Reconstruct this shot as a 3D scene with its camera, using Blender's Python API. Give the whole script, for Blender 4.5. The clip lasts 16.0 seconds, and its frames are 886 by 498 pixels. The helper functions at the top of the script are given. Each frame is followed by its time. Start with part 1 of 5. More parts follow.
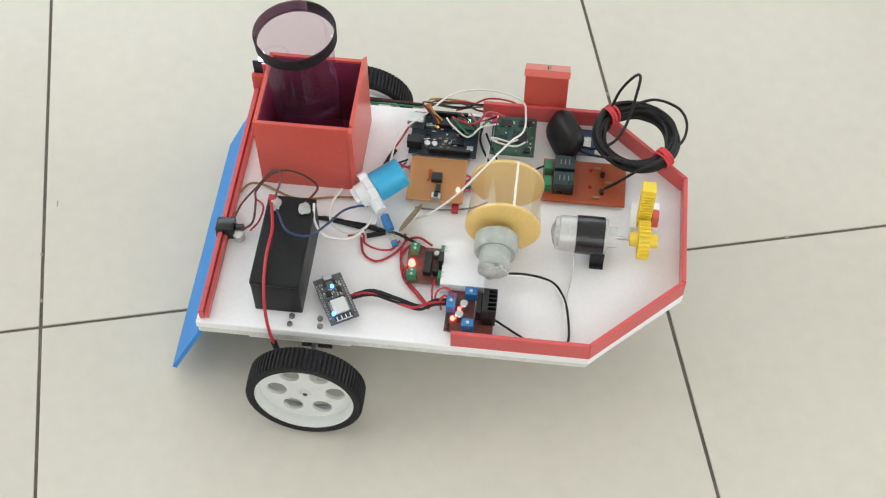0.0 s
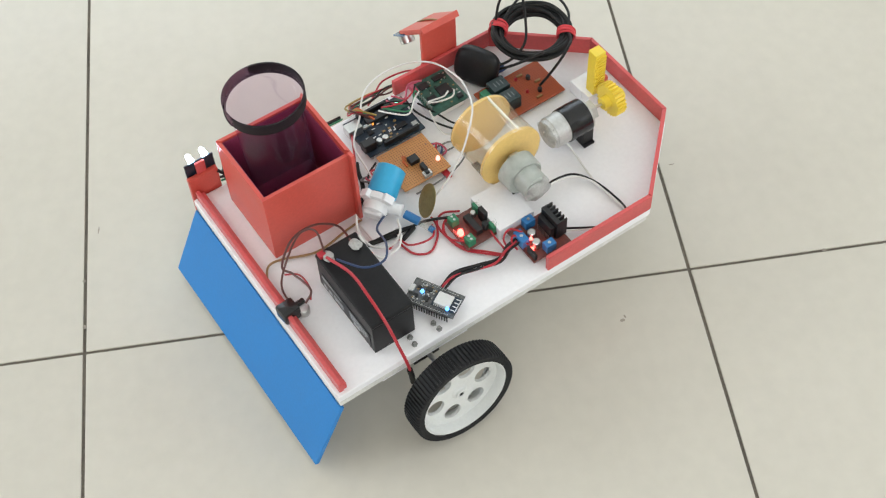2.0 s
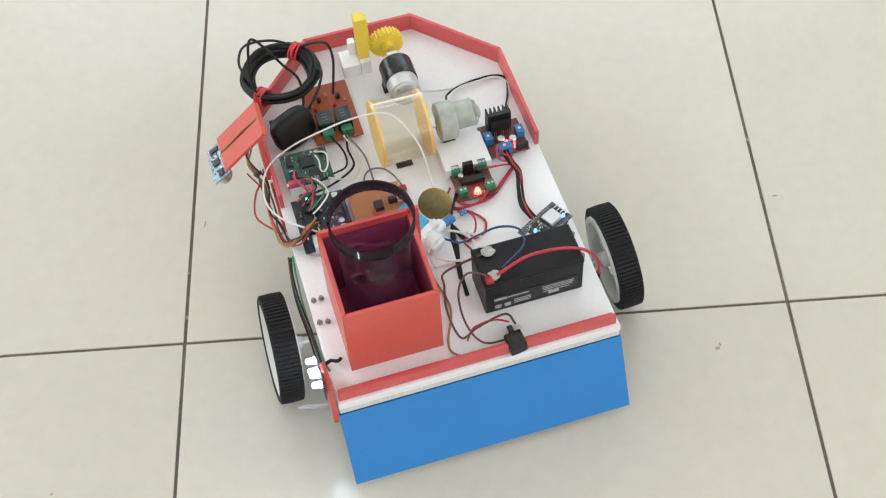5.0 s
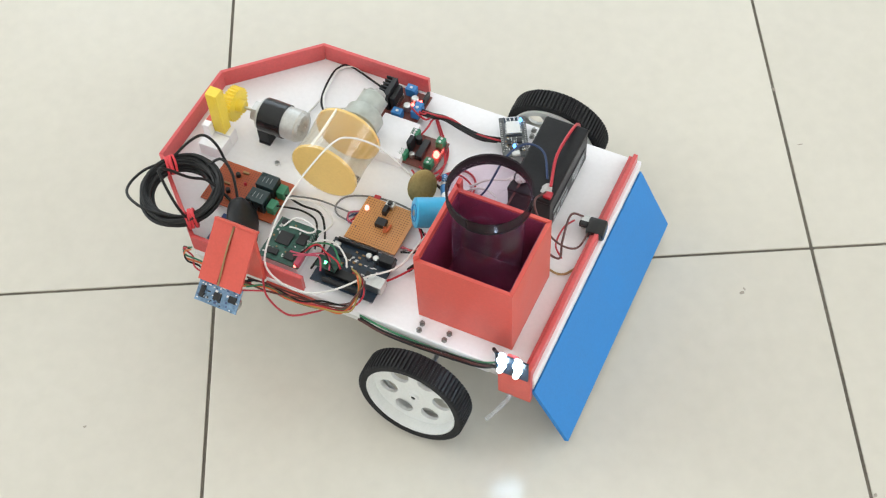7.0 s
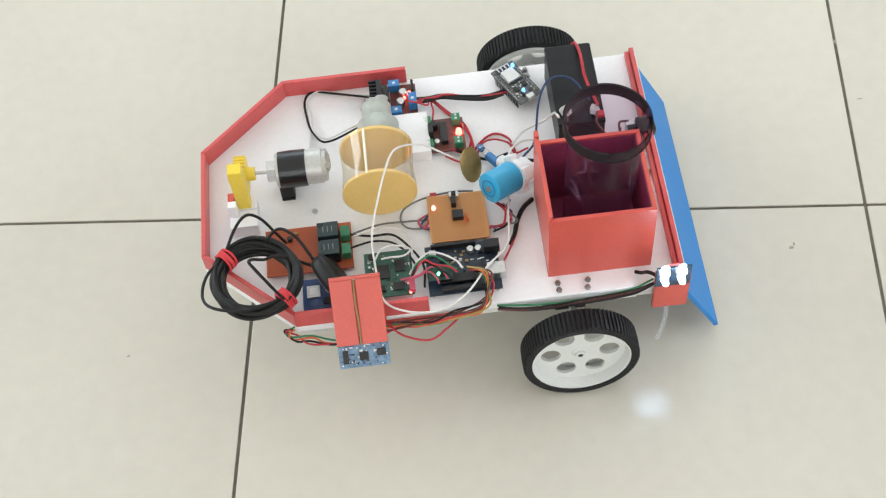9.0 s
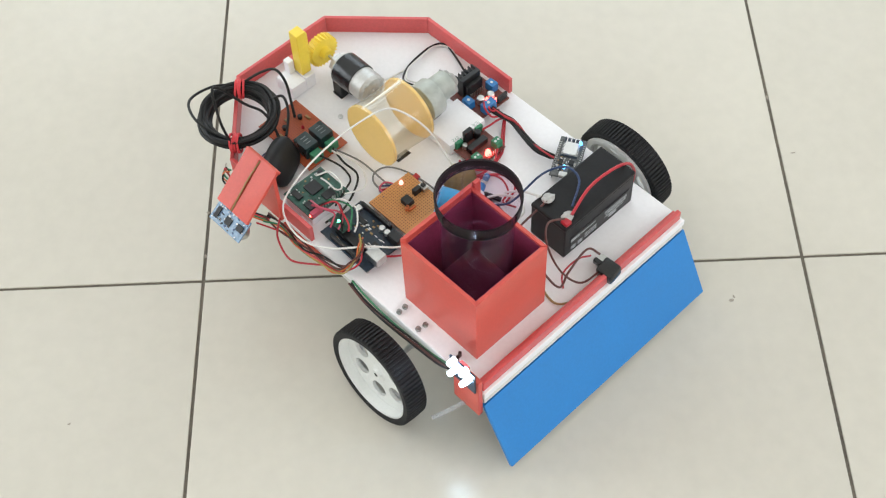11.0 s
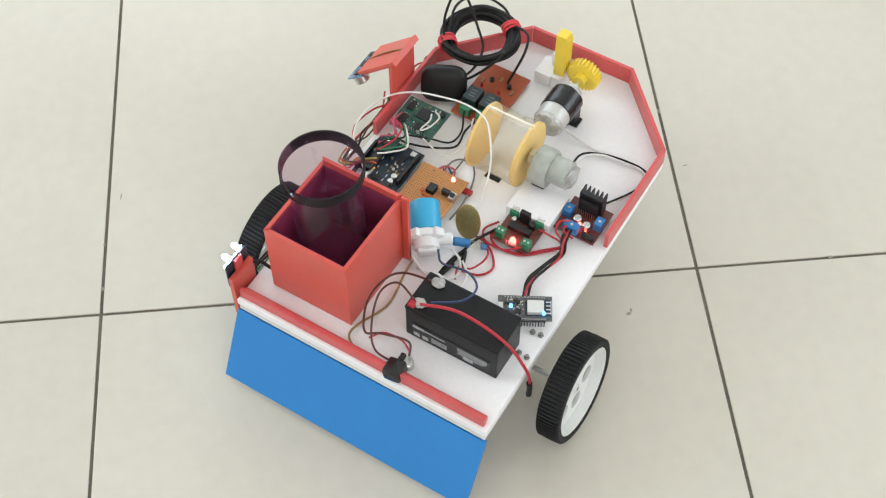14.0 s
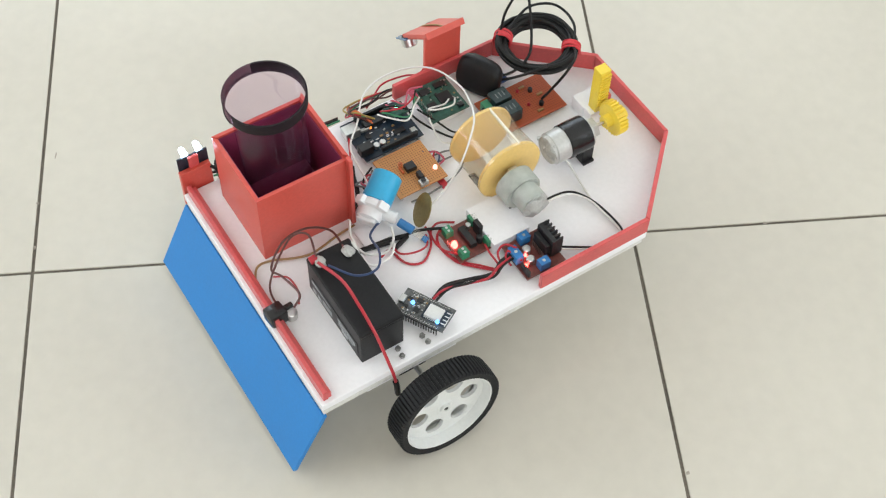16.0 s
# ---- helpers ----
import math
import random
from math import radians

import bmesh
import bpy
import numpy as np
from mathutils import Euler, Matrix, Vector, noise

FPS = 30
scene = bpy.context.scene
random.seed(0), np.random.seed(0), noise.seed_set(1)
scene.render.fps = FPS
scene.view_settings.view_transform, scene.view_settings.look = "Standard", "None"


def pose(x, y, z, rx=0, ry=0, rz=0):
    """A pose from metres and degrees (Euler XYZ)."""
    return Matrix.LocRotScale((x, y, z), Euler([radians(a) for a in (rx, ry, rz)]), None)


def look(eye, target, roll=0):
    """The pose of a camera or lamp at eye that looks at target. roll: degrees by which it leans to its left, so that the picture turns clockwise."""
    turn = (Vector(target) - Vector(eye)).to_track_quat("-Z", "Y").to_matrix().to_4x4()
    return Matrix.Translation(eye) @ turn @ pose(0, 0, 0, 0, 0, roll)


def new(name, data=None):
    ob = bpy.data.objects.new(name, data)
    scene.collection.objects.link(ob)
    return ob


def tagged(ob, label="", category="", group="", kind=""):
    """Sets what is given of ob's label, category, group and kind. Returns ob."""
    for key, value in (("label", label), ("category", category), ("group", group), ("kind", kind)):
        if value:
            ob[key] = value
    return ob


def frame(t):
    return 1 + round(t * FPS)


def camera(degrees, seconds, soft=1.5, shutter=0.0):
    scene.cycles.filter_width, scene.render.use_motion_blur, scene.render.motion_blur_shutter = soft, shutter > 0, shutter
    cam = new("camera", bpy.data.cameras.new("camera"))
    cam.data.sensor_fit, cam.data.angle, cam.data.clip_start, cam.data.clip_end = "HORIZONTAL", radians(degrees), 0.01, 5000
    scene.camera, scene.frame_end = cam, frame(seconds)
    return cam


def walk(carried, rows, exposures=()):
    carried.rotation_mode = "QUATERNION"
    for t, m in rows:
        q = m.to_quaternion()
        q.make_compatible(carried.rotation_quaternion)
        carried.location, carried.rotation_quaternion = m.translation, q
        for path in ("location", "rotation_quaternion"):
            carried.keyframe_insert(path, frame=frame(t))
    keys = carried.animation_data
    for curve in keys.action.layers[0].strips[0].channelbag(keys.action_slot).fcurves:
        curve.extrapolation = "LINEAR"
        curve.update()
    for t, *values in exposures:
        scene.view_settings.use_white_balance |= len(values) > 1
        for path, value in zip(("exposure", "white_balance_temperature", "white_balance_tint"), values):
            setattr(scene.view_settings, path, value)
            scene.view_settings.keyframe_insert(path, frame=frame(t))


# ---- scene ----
cam = camera(36.53, 16.0, 1.2)
walk(cam, [
    (0, pose(0.2958, -0.7109, 1.1072, 34.198, 0.268, -7.999)),
    (0.5, pose(0.2963, -0.7290, 1.1055, 34.193, 0.583, -8.133)),
    (1, pose(0.3017, -0.7088, 1.1126, 33.431, 0.497, -8.312)),
    (1.5, pose(0.3000, -0.7064, 1.1161, 35.045, 1.489, -8.722)),
    (2, pose(0.2907, -0.7118, 1.1155, 34.892, 2.019, -8.110)),
    (2.5, pose(0.2908, -0.7194, 1.1168, 36.033, 1.662, -6.984)),
    (3, pose(0.2806, -0.7168, 1.1214, 35.984, 1.891, -6.417)),
    (3.5, pose(0.2657, -0.7113, 1.1258, 35.950, 1.963, -5.750)),
    (4, pose(0.2697, -0.7138, 1.1236, 36.412, 2.701, -4.577)),
    (6.5, pose(0.2467, -0.7289, 1.1327, 34.177, 2.164, -2.427)),
    (7, pose(0.2429, -0.7473, 1.1243, 34.400, 2.283, -2.419)),
    (7.5, pose(0.2492, -0.7412, 1.1293, 33.055, 2.643, -1.467)),
    (8, pose(0.2501, -0.7451, 1.1274, 32.906, 2.761, -1.236)),
    (8.5, pose(0.2601, -0.7348, 1.1345, 32.094, 2.887, -0.827)),
    (9, pose(0.2594, -0.7488, 1.1157, 32.360, 3.410, 0.737)),
    (9.5, pose(0.2578, -0.7494, 1.1135, 32.932, 2.265, -0.141)),
    (12, pose(0.2535, -0.7483, 1.1197, 35.405, 1.817, -2.105)),
    (12.5, pose(0.2548, -0.7510, 1.1195, 35.479, 1.801, -2.331)),
    (13, pose(0.2565, -0.7394, 1.1253, 35.251, 1.604, -2.569)),
    (13.5, pose(0.2636, -0.7396, 1.1277, 35.251, 0.903, -4.268)),
    (14, pose(0.2782, -0.7408, 1.1287, 35.018, 0.225, -5.210)),
    (14.5, pose(0.2834, -0.7395, 1.1268, 34.575, 0.047, -5.095)),
    (15, pose(0.3059, -0.7550, 1.1154, 34.722, 0.155, -5.155)),
    (15.5, pose(0.3138, -0.7601, 1.1145, 34.438, -0.242, -5.400)),
    (16, pose(0.3116, -0.7624, 1.1127, 34.437, -1.134, -5.472)),
], [(0, -0.03), (1.5, -0.07), (4.2, -0.09), (6.3, 0.10), (8, 0.09), (9.7, 0.04), (16, 0.03)])


# world, daylight from the west and north openings, added fill east and south, white balance
world = bpy.data.worlds.new("world")
scene.world = world
world.use_nodes = True
_n, _l = world.node_tree.nodes, world.node_tree.links
_sky = _n.new("ShaderNodeTexSky")
_sky.sky_type, _sky.sun_disc = "NISHITA", False
_sky.sun_elevation, _sky.sun_rotation = radians(40), radians(300)
_n["Background"].inputs[1].default_value = 0.08
_l.new(_sky.outputs[0], _n["Background"].inputs[0])


def area_light(name, m, w, h, watts, color):
    d = bpy.data.lights.new(name, "AREA")
    d.shape, d.size, d.size_y, d.energy, d.color = "RECTANGLE", w, h, watts, color
    ob = new(name, d)
    ob.matrix_world = m
    return ob


area_light("window_light_west", look((-2.96, 0.9, 1.6), (0, 0.2, 1.5)), 2.6, 1.7, 62, (0.91, 0.97, 1.0))
area_light("window_light_north", look((0.3, 2.94, 1.7), (0.3, 0, 1.6)), 3.2, 1.6, 41, (0.86, 0.95, 1.0))
# unseen east and south lamps, added to even out the floor's brightness
area_light("fill_light_east", look((3.56, -0.3, 1.6), (0, 0, 1.5)), 2.6, 1.7, 48, (0.93, 0.97, 1.0))
area_light("fill_light_south", look((0.6, -2.94, 1.7), (0.3, 0, 1.6)), 3.2, 1.6, 42, (0.97, 0.98, 0.96))


# ---------------------------------------------------------------- materials
def mat(name, color, rough=0.5, metal=0.0, vary=0.08, scale=30.0, bump=0.05, grain=400.0, spec=0.5, coat=0.0, emit=None, power=0.0, alpha=1.0, rvary=0.1):
    m = bpy.data.materials.new(name)
    m.use_nodes = True
    nt = m.node_tree
    b = nt.nodes["Principled BSDF"]
    tc = nt.nodes.new("ShaderNodeTexCoord")
    n1, n2 = nt.nodes.new("ShaderNodeTexNoise"), nt.nodes.new("ShaderNodeTexNoise")
    n1.inputs["Scale"].default_value, n2.inputs["Scale"].default_value = scale, grain
    n1.inputs["Detail"].default_value = n2.inputs["Detail"].default_value = 5
    mx = nt.nodes.new("ShaderNodeMath")
    mx.operation = "ADD"
    nt.links.new(tc.outputs["Object"], n1.inputs["Vector"])
    nt.links.new(tc.outputs["Object"], n2.inputs["Vector"])
    nt.links.new(n1.outputs["Fac"], mx.inputs[0])
    nt.links.new(n2.outputs["Fac"], mx.inputs[1])
    rp = nt.nodes.new("ShaderNodeMapRange")
    rp.inputs["From Min"].default_value, rp.inputs["From Max"].default_value = 0.7, 1.3
    nt.links.new(mx.outputs[0], rp.inputs["Value"])
    mix = nt.nodes.new("ShaderNodeMix")
    mix.data_type = "RGBA"
    mix.inputs["A"].default_value = (*[c * (1 - vary) for c in color], 1)
    mix.inputs["B"].default_value = (*[min(1, c * (1 + vary)) for c in color], 1)
    nt.links.new(rp.outputs[0], mix.inputs["Factor"])
    nt.links.new(mix.outputs["Result"], b.inputs["Base Color"])
    rr = nt.nodes.new("ShaderNodeMapRange")
    rr.inputs["To Min"].default_value, rr.inputs["To Max"].default_value = max(0, rough - rvary), min(1, rough + rvary)
    nt.links.new(n1.outputs["Fac"], rr.inputs["Value"])
    nt.links.new(rr.outputs[0], b.inputs["Roughness"])
    b.inputs["Metallic"].default_value = metal
    b.inputs["Specular IOR Level"].default_value = spec
    b.inputs["Coat Weight"].default_value = coat
    if bump:
        bp = nt.nodes.new("ShaderNodeBump")
        bp.inputs["Strength"].default_value, bp.inputs["Distance"].default_value = bump, 0.002
        nt.links.new(n2.outputs["Fac"], bp.inputs["Height"])
        nt.links.new(bp.outputs[0], b.inputs["Normal"])
    if emit:
        b.inputs["Emission Color"].default_value, b.inputs["Emission Strength"].default_value = (*emit, 1), power
    if alpha < 1:
        b.inputs["Alpha"].default_value = alpha
    return m


def clear_mat(name, color, rough=0.05, clear=0.7, gloss=0.3, haze=None, crease=0.0):
    """Thin clear plastic: a film that lets most light straight through, with gloss on it."""
    m = bpy.data.materials.new(name)
    m.use_nodes = True
    nt = m.node_tree
    nt.nodes.remove(nt.nodes["Principled BSDF"])
    out = nt.nodes["Material Output"]
    tr, gl, df = nt.nodes.new("ShaderNodeBsdfTransparent"), nt.nodes.new("ShaderNodeBsdfGlossy"), nt.nodes.new("ShaderNodeBsdfDiffuse")
    tr.inputs[0].default_value = (*color, 1)
    gl.inputs["Roughness"].default_value = rough
    df.inputs[0].default_value = (*(haze or [c ** 3 for c in color]), 1)
    lw = nt.nodes.new("ShaderNodeLayerWeight")
    lw.inputs["Blend"].default_value = 0.12
    fr = nt.nodes.new("ShaderNodeMapRange")
    fr.inputs["To Min"].default_value, fr.inputs["To Max"].default_value = gloss * 0.05, gloss
    nt.links.new(lw.outputs["Facing"], fr.inputs["Value"])
    m1, m2 = nt.nodes.new("ShaderNodeMixShader"), nt.nodes.new("ShaderNodeMixShader")
    nz = nt.nodes.new("ShaderNodeTexNoise")
    nz.inputs["Scale"].default_value, nz.inputs["Distortion"].default_value = 38, 3.0
    mr = nt.nodes.new("ShaderNodeMapRange")
    mr.inputs["From Min"].default_value, mr.inputs["From Max"].default_value = 0.48, 0.72
    mr.inputs["To Min"].default_value, mr.inputs["To Max"].default_value = (1 - clear) * 0.5, (1 - clear) * 2.4
    nt.links.new(nz.outputs["Fac"], mr.inputs["Value"])
    cloudy = mr.outputs[0]
    if crease:
        # thin whitish creases where a slow noise crosses its middle value
        tc, mp, cz = nt.nodes.new("ShaderNodeTexCoord"), nt.nodes.new("ShaderNodeMapping"), nt.nodes.new("ShaderNodeTexNoise")
        mp.inputs["Scale"].default_value = (1.0, 1.0, 1.7)
        cz.inputs["Scale"].default_value, cz.inputs["Detail"].default_value, cz.inputs["Distortion"].default_value = 13, 0.0, 0.6
        nt.links.new(tc.outputs["Object"], mp.inputs["Vector"])
        nt.links.new(mp.outputs[0], cz.inputs["Vector"])
        nt.links.new(mp.outputs[0], nz.inputs["Vector"])
        sub, ab, ln, ad = [nt.nodes.new("ShaderNodeMath") for _ in range(3)] + [nt.nodes.new("ShaderNodeMapRange")]
        sub.operation, ab.operation, ln.operation = "SUBTRACT", "ABSOLUTE", "ADD"
        sub.inputs[1].default_value = 0.5
        nt.links.new(cz.outputs["Fac"], sub.inputs[0])
        nt.links.new(sub.outputs[0], ab.inputs[0])
        nt.links.new(ab.outputs[0], ad.inputs["Value"])
        ad.inputs["From Min"].default_value, ad.inputs["From Max"].default_value = 0.002, 0.013
        ad.inputs["To Min"].default_value, ad.inputs["To Max"].default_value = crease, 0.0
        nt.links.new(ad.outputs[0], ln.inputs[0])
        nt.links.new(cloudy, ln.inputs[1])
        cloudy = ln.outputs[0]
    nt.links.new(cloudy, m1.inputs[0])
    nt.links.new(tr.outputs[0], m1.inputs[1])
    nt.links.new(df.outputs[0], m1.inputs[2])
    nt.links.new(fr.outputs[0], m2.inputs[0])
    nt.links.new(m1.outputs[0], m2.inputs[1])
    nt.links.new(gl.outputs[0], m2.inputs[2])
    nt.links.new(m2.outputs[0], out.inputs["Surface"])
    return m


def tile_mat():
    """Cream vitrified tile: cloudy marbling, pores, a polished face; each tile a little different."""
    m = mat("cream_tile", (0.605, 0.570, 0.493), rough=0.2, vary=0.035, scale=5, bump=0.01, grain=60, rvary=0.05)
    nt = m.node_tree
    b = nt.nodes["Principled BSDF"]
    oi = nt.nodes.new("ShaderNodeObjectInfo")
    hsv = nt.nodes.new("ShaderNodeHueSaturation")
    mr = nt.nodes.new("ShaderNodeMapRange")
    mr.inputs["To Min"].default_value, mr.inputs["To Max"].default_value = 0.97, 1.03
    nt.links.new(oi.outputs["Random"], mr.inputs["Value"])
    nt.links.new(mr.outputs[0], hsv.inputs["Value"])
    src = b.inputs["Base Color"].links[0].from_socket
    nt.links.new(src, hsv.inputs["Color"])
    nt.links.new(hsv.outputs[0], b.inputs["Base Color"])
    return m


TILE = tile_mat()
GROUT = mat("grout", (0.145, 0.125, 0.10), rough=0.9, vary=0.35, scale=14, bump=0.3)
WALL = mat("wall_paint", (0.78, 0.76, 0.71), rough=0.8, vary=0.03, scale=2, bump=0.05, grain=80)
CEIL = mat("ceiling_paint", (0.8, 0.79, 0.77), rough=0.85, vary=0.03, scale=2)
WHITE = mat("white_foam_board", (0.88, 0.87, 0.885), rough=0.55, vary=0.03, scale=14, bump=0.04, grain=250)
EDGE = mat("white_board_edge", (0.70, 0.69, 0.66), rough=0.8, vary=0.12, scale=90, bump=0.3)
RED = mat("red_craft_board", (0.625, 0.092, 0.066), rough=0.42, coat=0.15, vary=0.06, scale=25, bump=0.05)
RAILR = mat("rose_red_rail_board", (0.62, 0.088, 0.088), rough=0.38, coat=0.2, vary=0.10, scale=30, bump=0.08)
BLUE = mat("blue_craft_board", (0.023, 0.218, 0.58), rough=0.55, vary=0.05, scale=20, bump=0.04)
BLACK = mat("black_plastic", (0.012, 0.012, 0.013), rough=0.4, spec=0.25, vary=0.2, scale=60, bump=0.05)
RUBBER = mat("black_rubber", (0.017, 0.017, 0.018), rough=0.65, spec=0.25, vary=0.3, scale=40, bump=0.08)
RELAY = mat("dark_teal_relay_plastic", (0.014, 0.030, 0.032), rough=0.3, vary=0.3, scale=90)
RIMW = mat("white_wheel_plastic", (0.72, 0.73, 0.71), rough=0.4, vary=0.04, scale=40, bump=0.02)
PURPLE = mat("maroon_lining", (0.24, 0.040, 0.085), rough=0.4, vary=0.25, scale=30)
CUP = clear_mat("purple_clear_plastic", (0.88, 0.76, 0.86), 0.07, 0.980, 0.26, (0.60, 0.40, 0.62), 0.12)
SMOKE = clear_mat("smoky_purple_film", (0.44, 0.34, 0.40), 0.1, 0.97, 0.2, (0.05, 0.03, 0.04))
CLEAR = clear_mat("clear_plastic", (0.988, 0.978, 0.945), 0.07, 0.955, 0.42)
TUBE = clear_mat("milky_clear_tube", (0.94, 0.94, 0.95), 0.12, 0.82, 0.3, (0.75, 0.76, 0.78))
DULLST = mat("dull_bolt_steel", (0.30, 0.30, 0.29), rough=0.4, metal=0.9, vary=0.25, scale=200)
BANDK = mat("black_rim_band", (0.016, 0.010, 0.013), rough=0.6, spec=0.2, vary=0.15, bump=0.02)
PCBW = mat("grey_circuit_board", (0.10, 0.105, 0.105), rough=0.35, vary=0.6, scale=220)
SEAM = mat("film_seam", (0.84, 0.80, 0.68), rough=0.3, vary=0.1)
FADED = mat("grey_battery_print", (0.40, 0.42, 0.43), rough=0.6, vary=0.25, scale=400)
DIMPRINT = mat("faded_print", (0.22, 0.24, 0.24), rough=0.6, vary=0.2)
YELLOW = mat("yellow_board", (0.86, 0.60, 0.20), rough=0.5, vary=0.06, scale=30)
GEARY = mat("yellow_gear_plastic", (0.85, 0.63, 0.06), rough=0.4, vary=0.05, scale=40)
STEEL = mat("brushed_steel", (0.62, 0.62, 0.61), rough=0.32, metal=1.0, vary=0.1, scale=80)
GREYP = mat("grey_motor_housing", (0.40, 0.425, 0.385), rough=0.36, vary=0.16, scale=70, bump=0.12, grain=130)
TAPE = mat("black_tape", (0.012, 0.012, 0.013), rough=0.2, vary=0.2, scale=70, bump=0.35, grain=110)
BRASS = mat("brass_disc", (0.34, 0.25, 0.095), rough=0.42, metal=0.7, vary=0.18, scale=60)
PERF = mat("tan_prototype_board", (0.54, 0.25, 0.080), rough=0.5, vary=0.08, scale=60)
PERFR = mat("red_prototype_board", (0.42, 0.085, 0.028), rough=0.5, vary=0.1, scale=60)
HOLE = mat("copper_hole", (0.20, 0.075, 0.02), rough=0.5, vary=0.1)
HOLER = mat("copper_hole_red", (0.17, 0.03, 0.012), rough=0.5, vary=0.1)
PCBK = mat("black_circuit_board", (0.013, 0.026, 0.044), rough=0.35, vary=0.4, scale=150)
PCBG = mat("green_circuit_board", (0.022, 0.085, 0.062), rough=0.4, vary=0.45, scale=170)
PCBR = mat("red_circuit_board", (0.17, 0.050, 0.04), rough=0.4, vary=0.3, scale=150)
PCBB = mat("blue_circuit_board", (0.03, 0.06, 0.16), rough=0.35, vary=0.4, scale=150)
PCBL = mat("pale_blue_circuit_board", (0.15, 0.25, 0.37), rough=0.22, coat=0.5, vary=0.35, scale=130)
CHIP = mat("black_chip", (0.010, 0.010, 0.011), rough=0.45, vary=0.2)
TERMG = mat("green_terminal", (0.03, 0.20, 0.10), rough=0.45, vary=0.1)
TERMB = mat("blue_terminal", (0.03, 0.18, 0.44), rough=0.45, vary=0.1)
SILK = mat("white_print", (0.75, 0.75, 0.75), rough=0.6, vary=0.05)
VBLUE = mat("sky_blue_plastic", (0.035, 0.39, 0.67), rough=0.33, vary=0.05, scale=40)
VWHITE = mat("white_valve_plastic", (0.78, 0.79, 0.80), rough=0.35, vary=0.04, scale=40)
MOTOR = mat("dull_motor_metal", (0.56, 0.56, 0.54), rough=0.45, metal=0.45, vary=0.10, scale=40, bump=0.02)
SHIELD = mat("bright_metal_shield", (0.72, 0.72, 0.70), rough=0.42, metal=0.3, vary=0.05)
CREAM = mat("glue_grey", (0.42, 0.42, 0.40), rough=0.35, vary=0.2, scale=120, bump=0.3)
WRED = mat("red_wire_plastic", (0.45, 0.022, 0.036), rough=0.4, vary=0.06)
WPNK = mat("pink_wire_plastic", (0.50, 0.08, 0.13), rough=0.4, vary=0.06)
WBLK = mat("black_wire_plastic", (0.012, 0.012, 0.012), rough=0.5, spec=0.3, vary=0.1)
WBLU = mat("blue_wire_plastic", (0.02, 0.045, 0.12), rough=0.4, vary=0.06)
WGRN = mat("green_wire_plastic", (0.03, 0.20, 0.09), rough=0.4, vary=0.06)
WYEL = mat("yellow_wire_plastic", (0.34, 0.24, 0.06), rough=0.4, vary=0.06)
WORG = mat("orange_wire_plastic", (0.58, 0.13, 0.03), rough=0.4, vary=0.06)
WBRN = mat("brown_wire_plastic", (0.10, 0.03, 0.025), rough=0.4, vary=0.06)
WTAN = mat("tan_wire_plastic", (0.32, 0.20, 0.08), rough=0.5, vary=0.06)
WWHT = mat("white_wire_plastic", (0.74, 0.73, 0.70), rough=0.45, vary=0.04)
WGRY = mat("grey_wire_plastic", (0.16, 0.16, 0.16), rough=0.45, vary=0.06)
BAND = mat("red_rubber_band", (0.62, 0.04, 0.05), rough=0.5, vary=0.06)
LEDW = mat("white_led_lit", (0.9, 0.9, 0.9), emit=(0.58, 0.80, 1.0), power=40)
LEDR = mat("red_led_lit", (0.8, 0.1, 0.1), emit=(1.0, 0.08, 0.06), power=10)
LEDS = mat("pale_red_led_lit", (0.8, 0.5, 0.45), emit=(1.0, 0.42, 0.36), power=1.6)
LEDG = mat("green_led_lit", (0.1, 0.8, 0.3), emit=(0.15, 1.0, 0.45), power=5)
LEDB = mat("blue_led_lit", (0.1, 0.3, 0.9), emit=(0.10, 0.42, 1.0), power=4)
LEDO = mat("amber_led_lit", (0.8, 0.3, 0.05), emit=(1.0, 0.30, 0.05), power=1.6)
STAIN = mat("dried_dirt", (0.33, 0.29, 0.24), rough=0.8, vary=0.2, scale=300)


# ---------------------------------------------------------------- mesh helpers
def part(name, bm, material, parent=None, label="", smooth=False):
    me = bpy.data.meshes.new(name)
    bmesh.ops.recalc_face_normals(bm, faces=bm.faces[:])
    bm.to_mesh(me)
    bm.free()
    for mm in material if isinstance(material, (list, tuple)) else [material]:
        me.materials.append(mm)
    if smooth:
        me.polygons.foreach_set("use_smooth", [True] * len(me.polygons))
        me.set_sharp_from_angle(angle=radians(38))
    ob = new(name, me)
    depth, up = 0, parent
    while up is not None and up.parent is not None:
        depth, up = depth + 1, up.parent
    ob.parent = parent.parent if depth > 1 else parent
    return tagged(ob, label) if label else ob


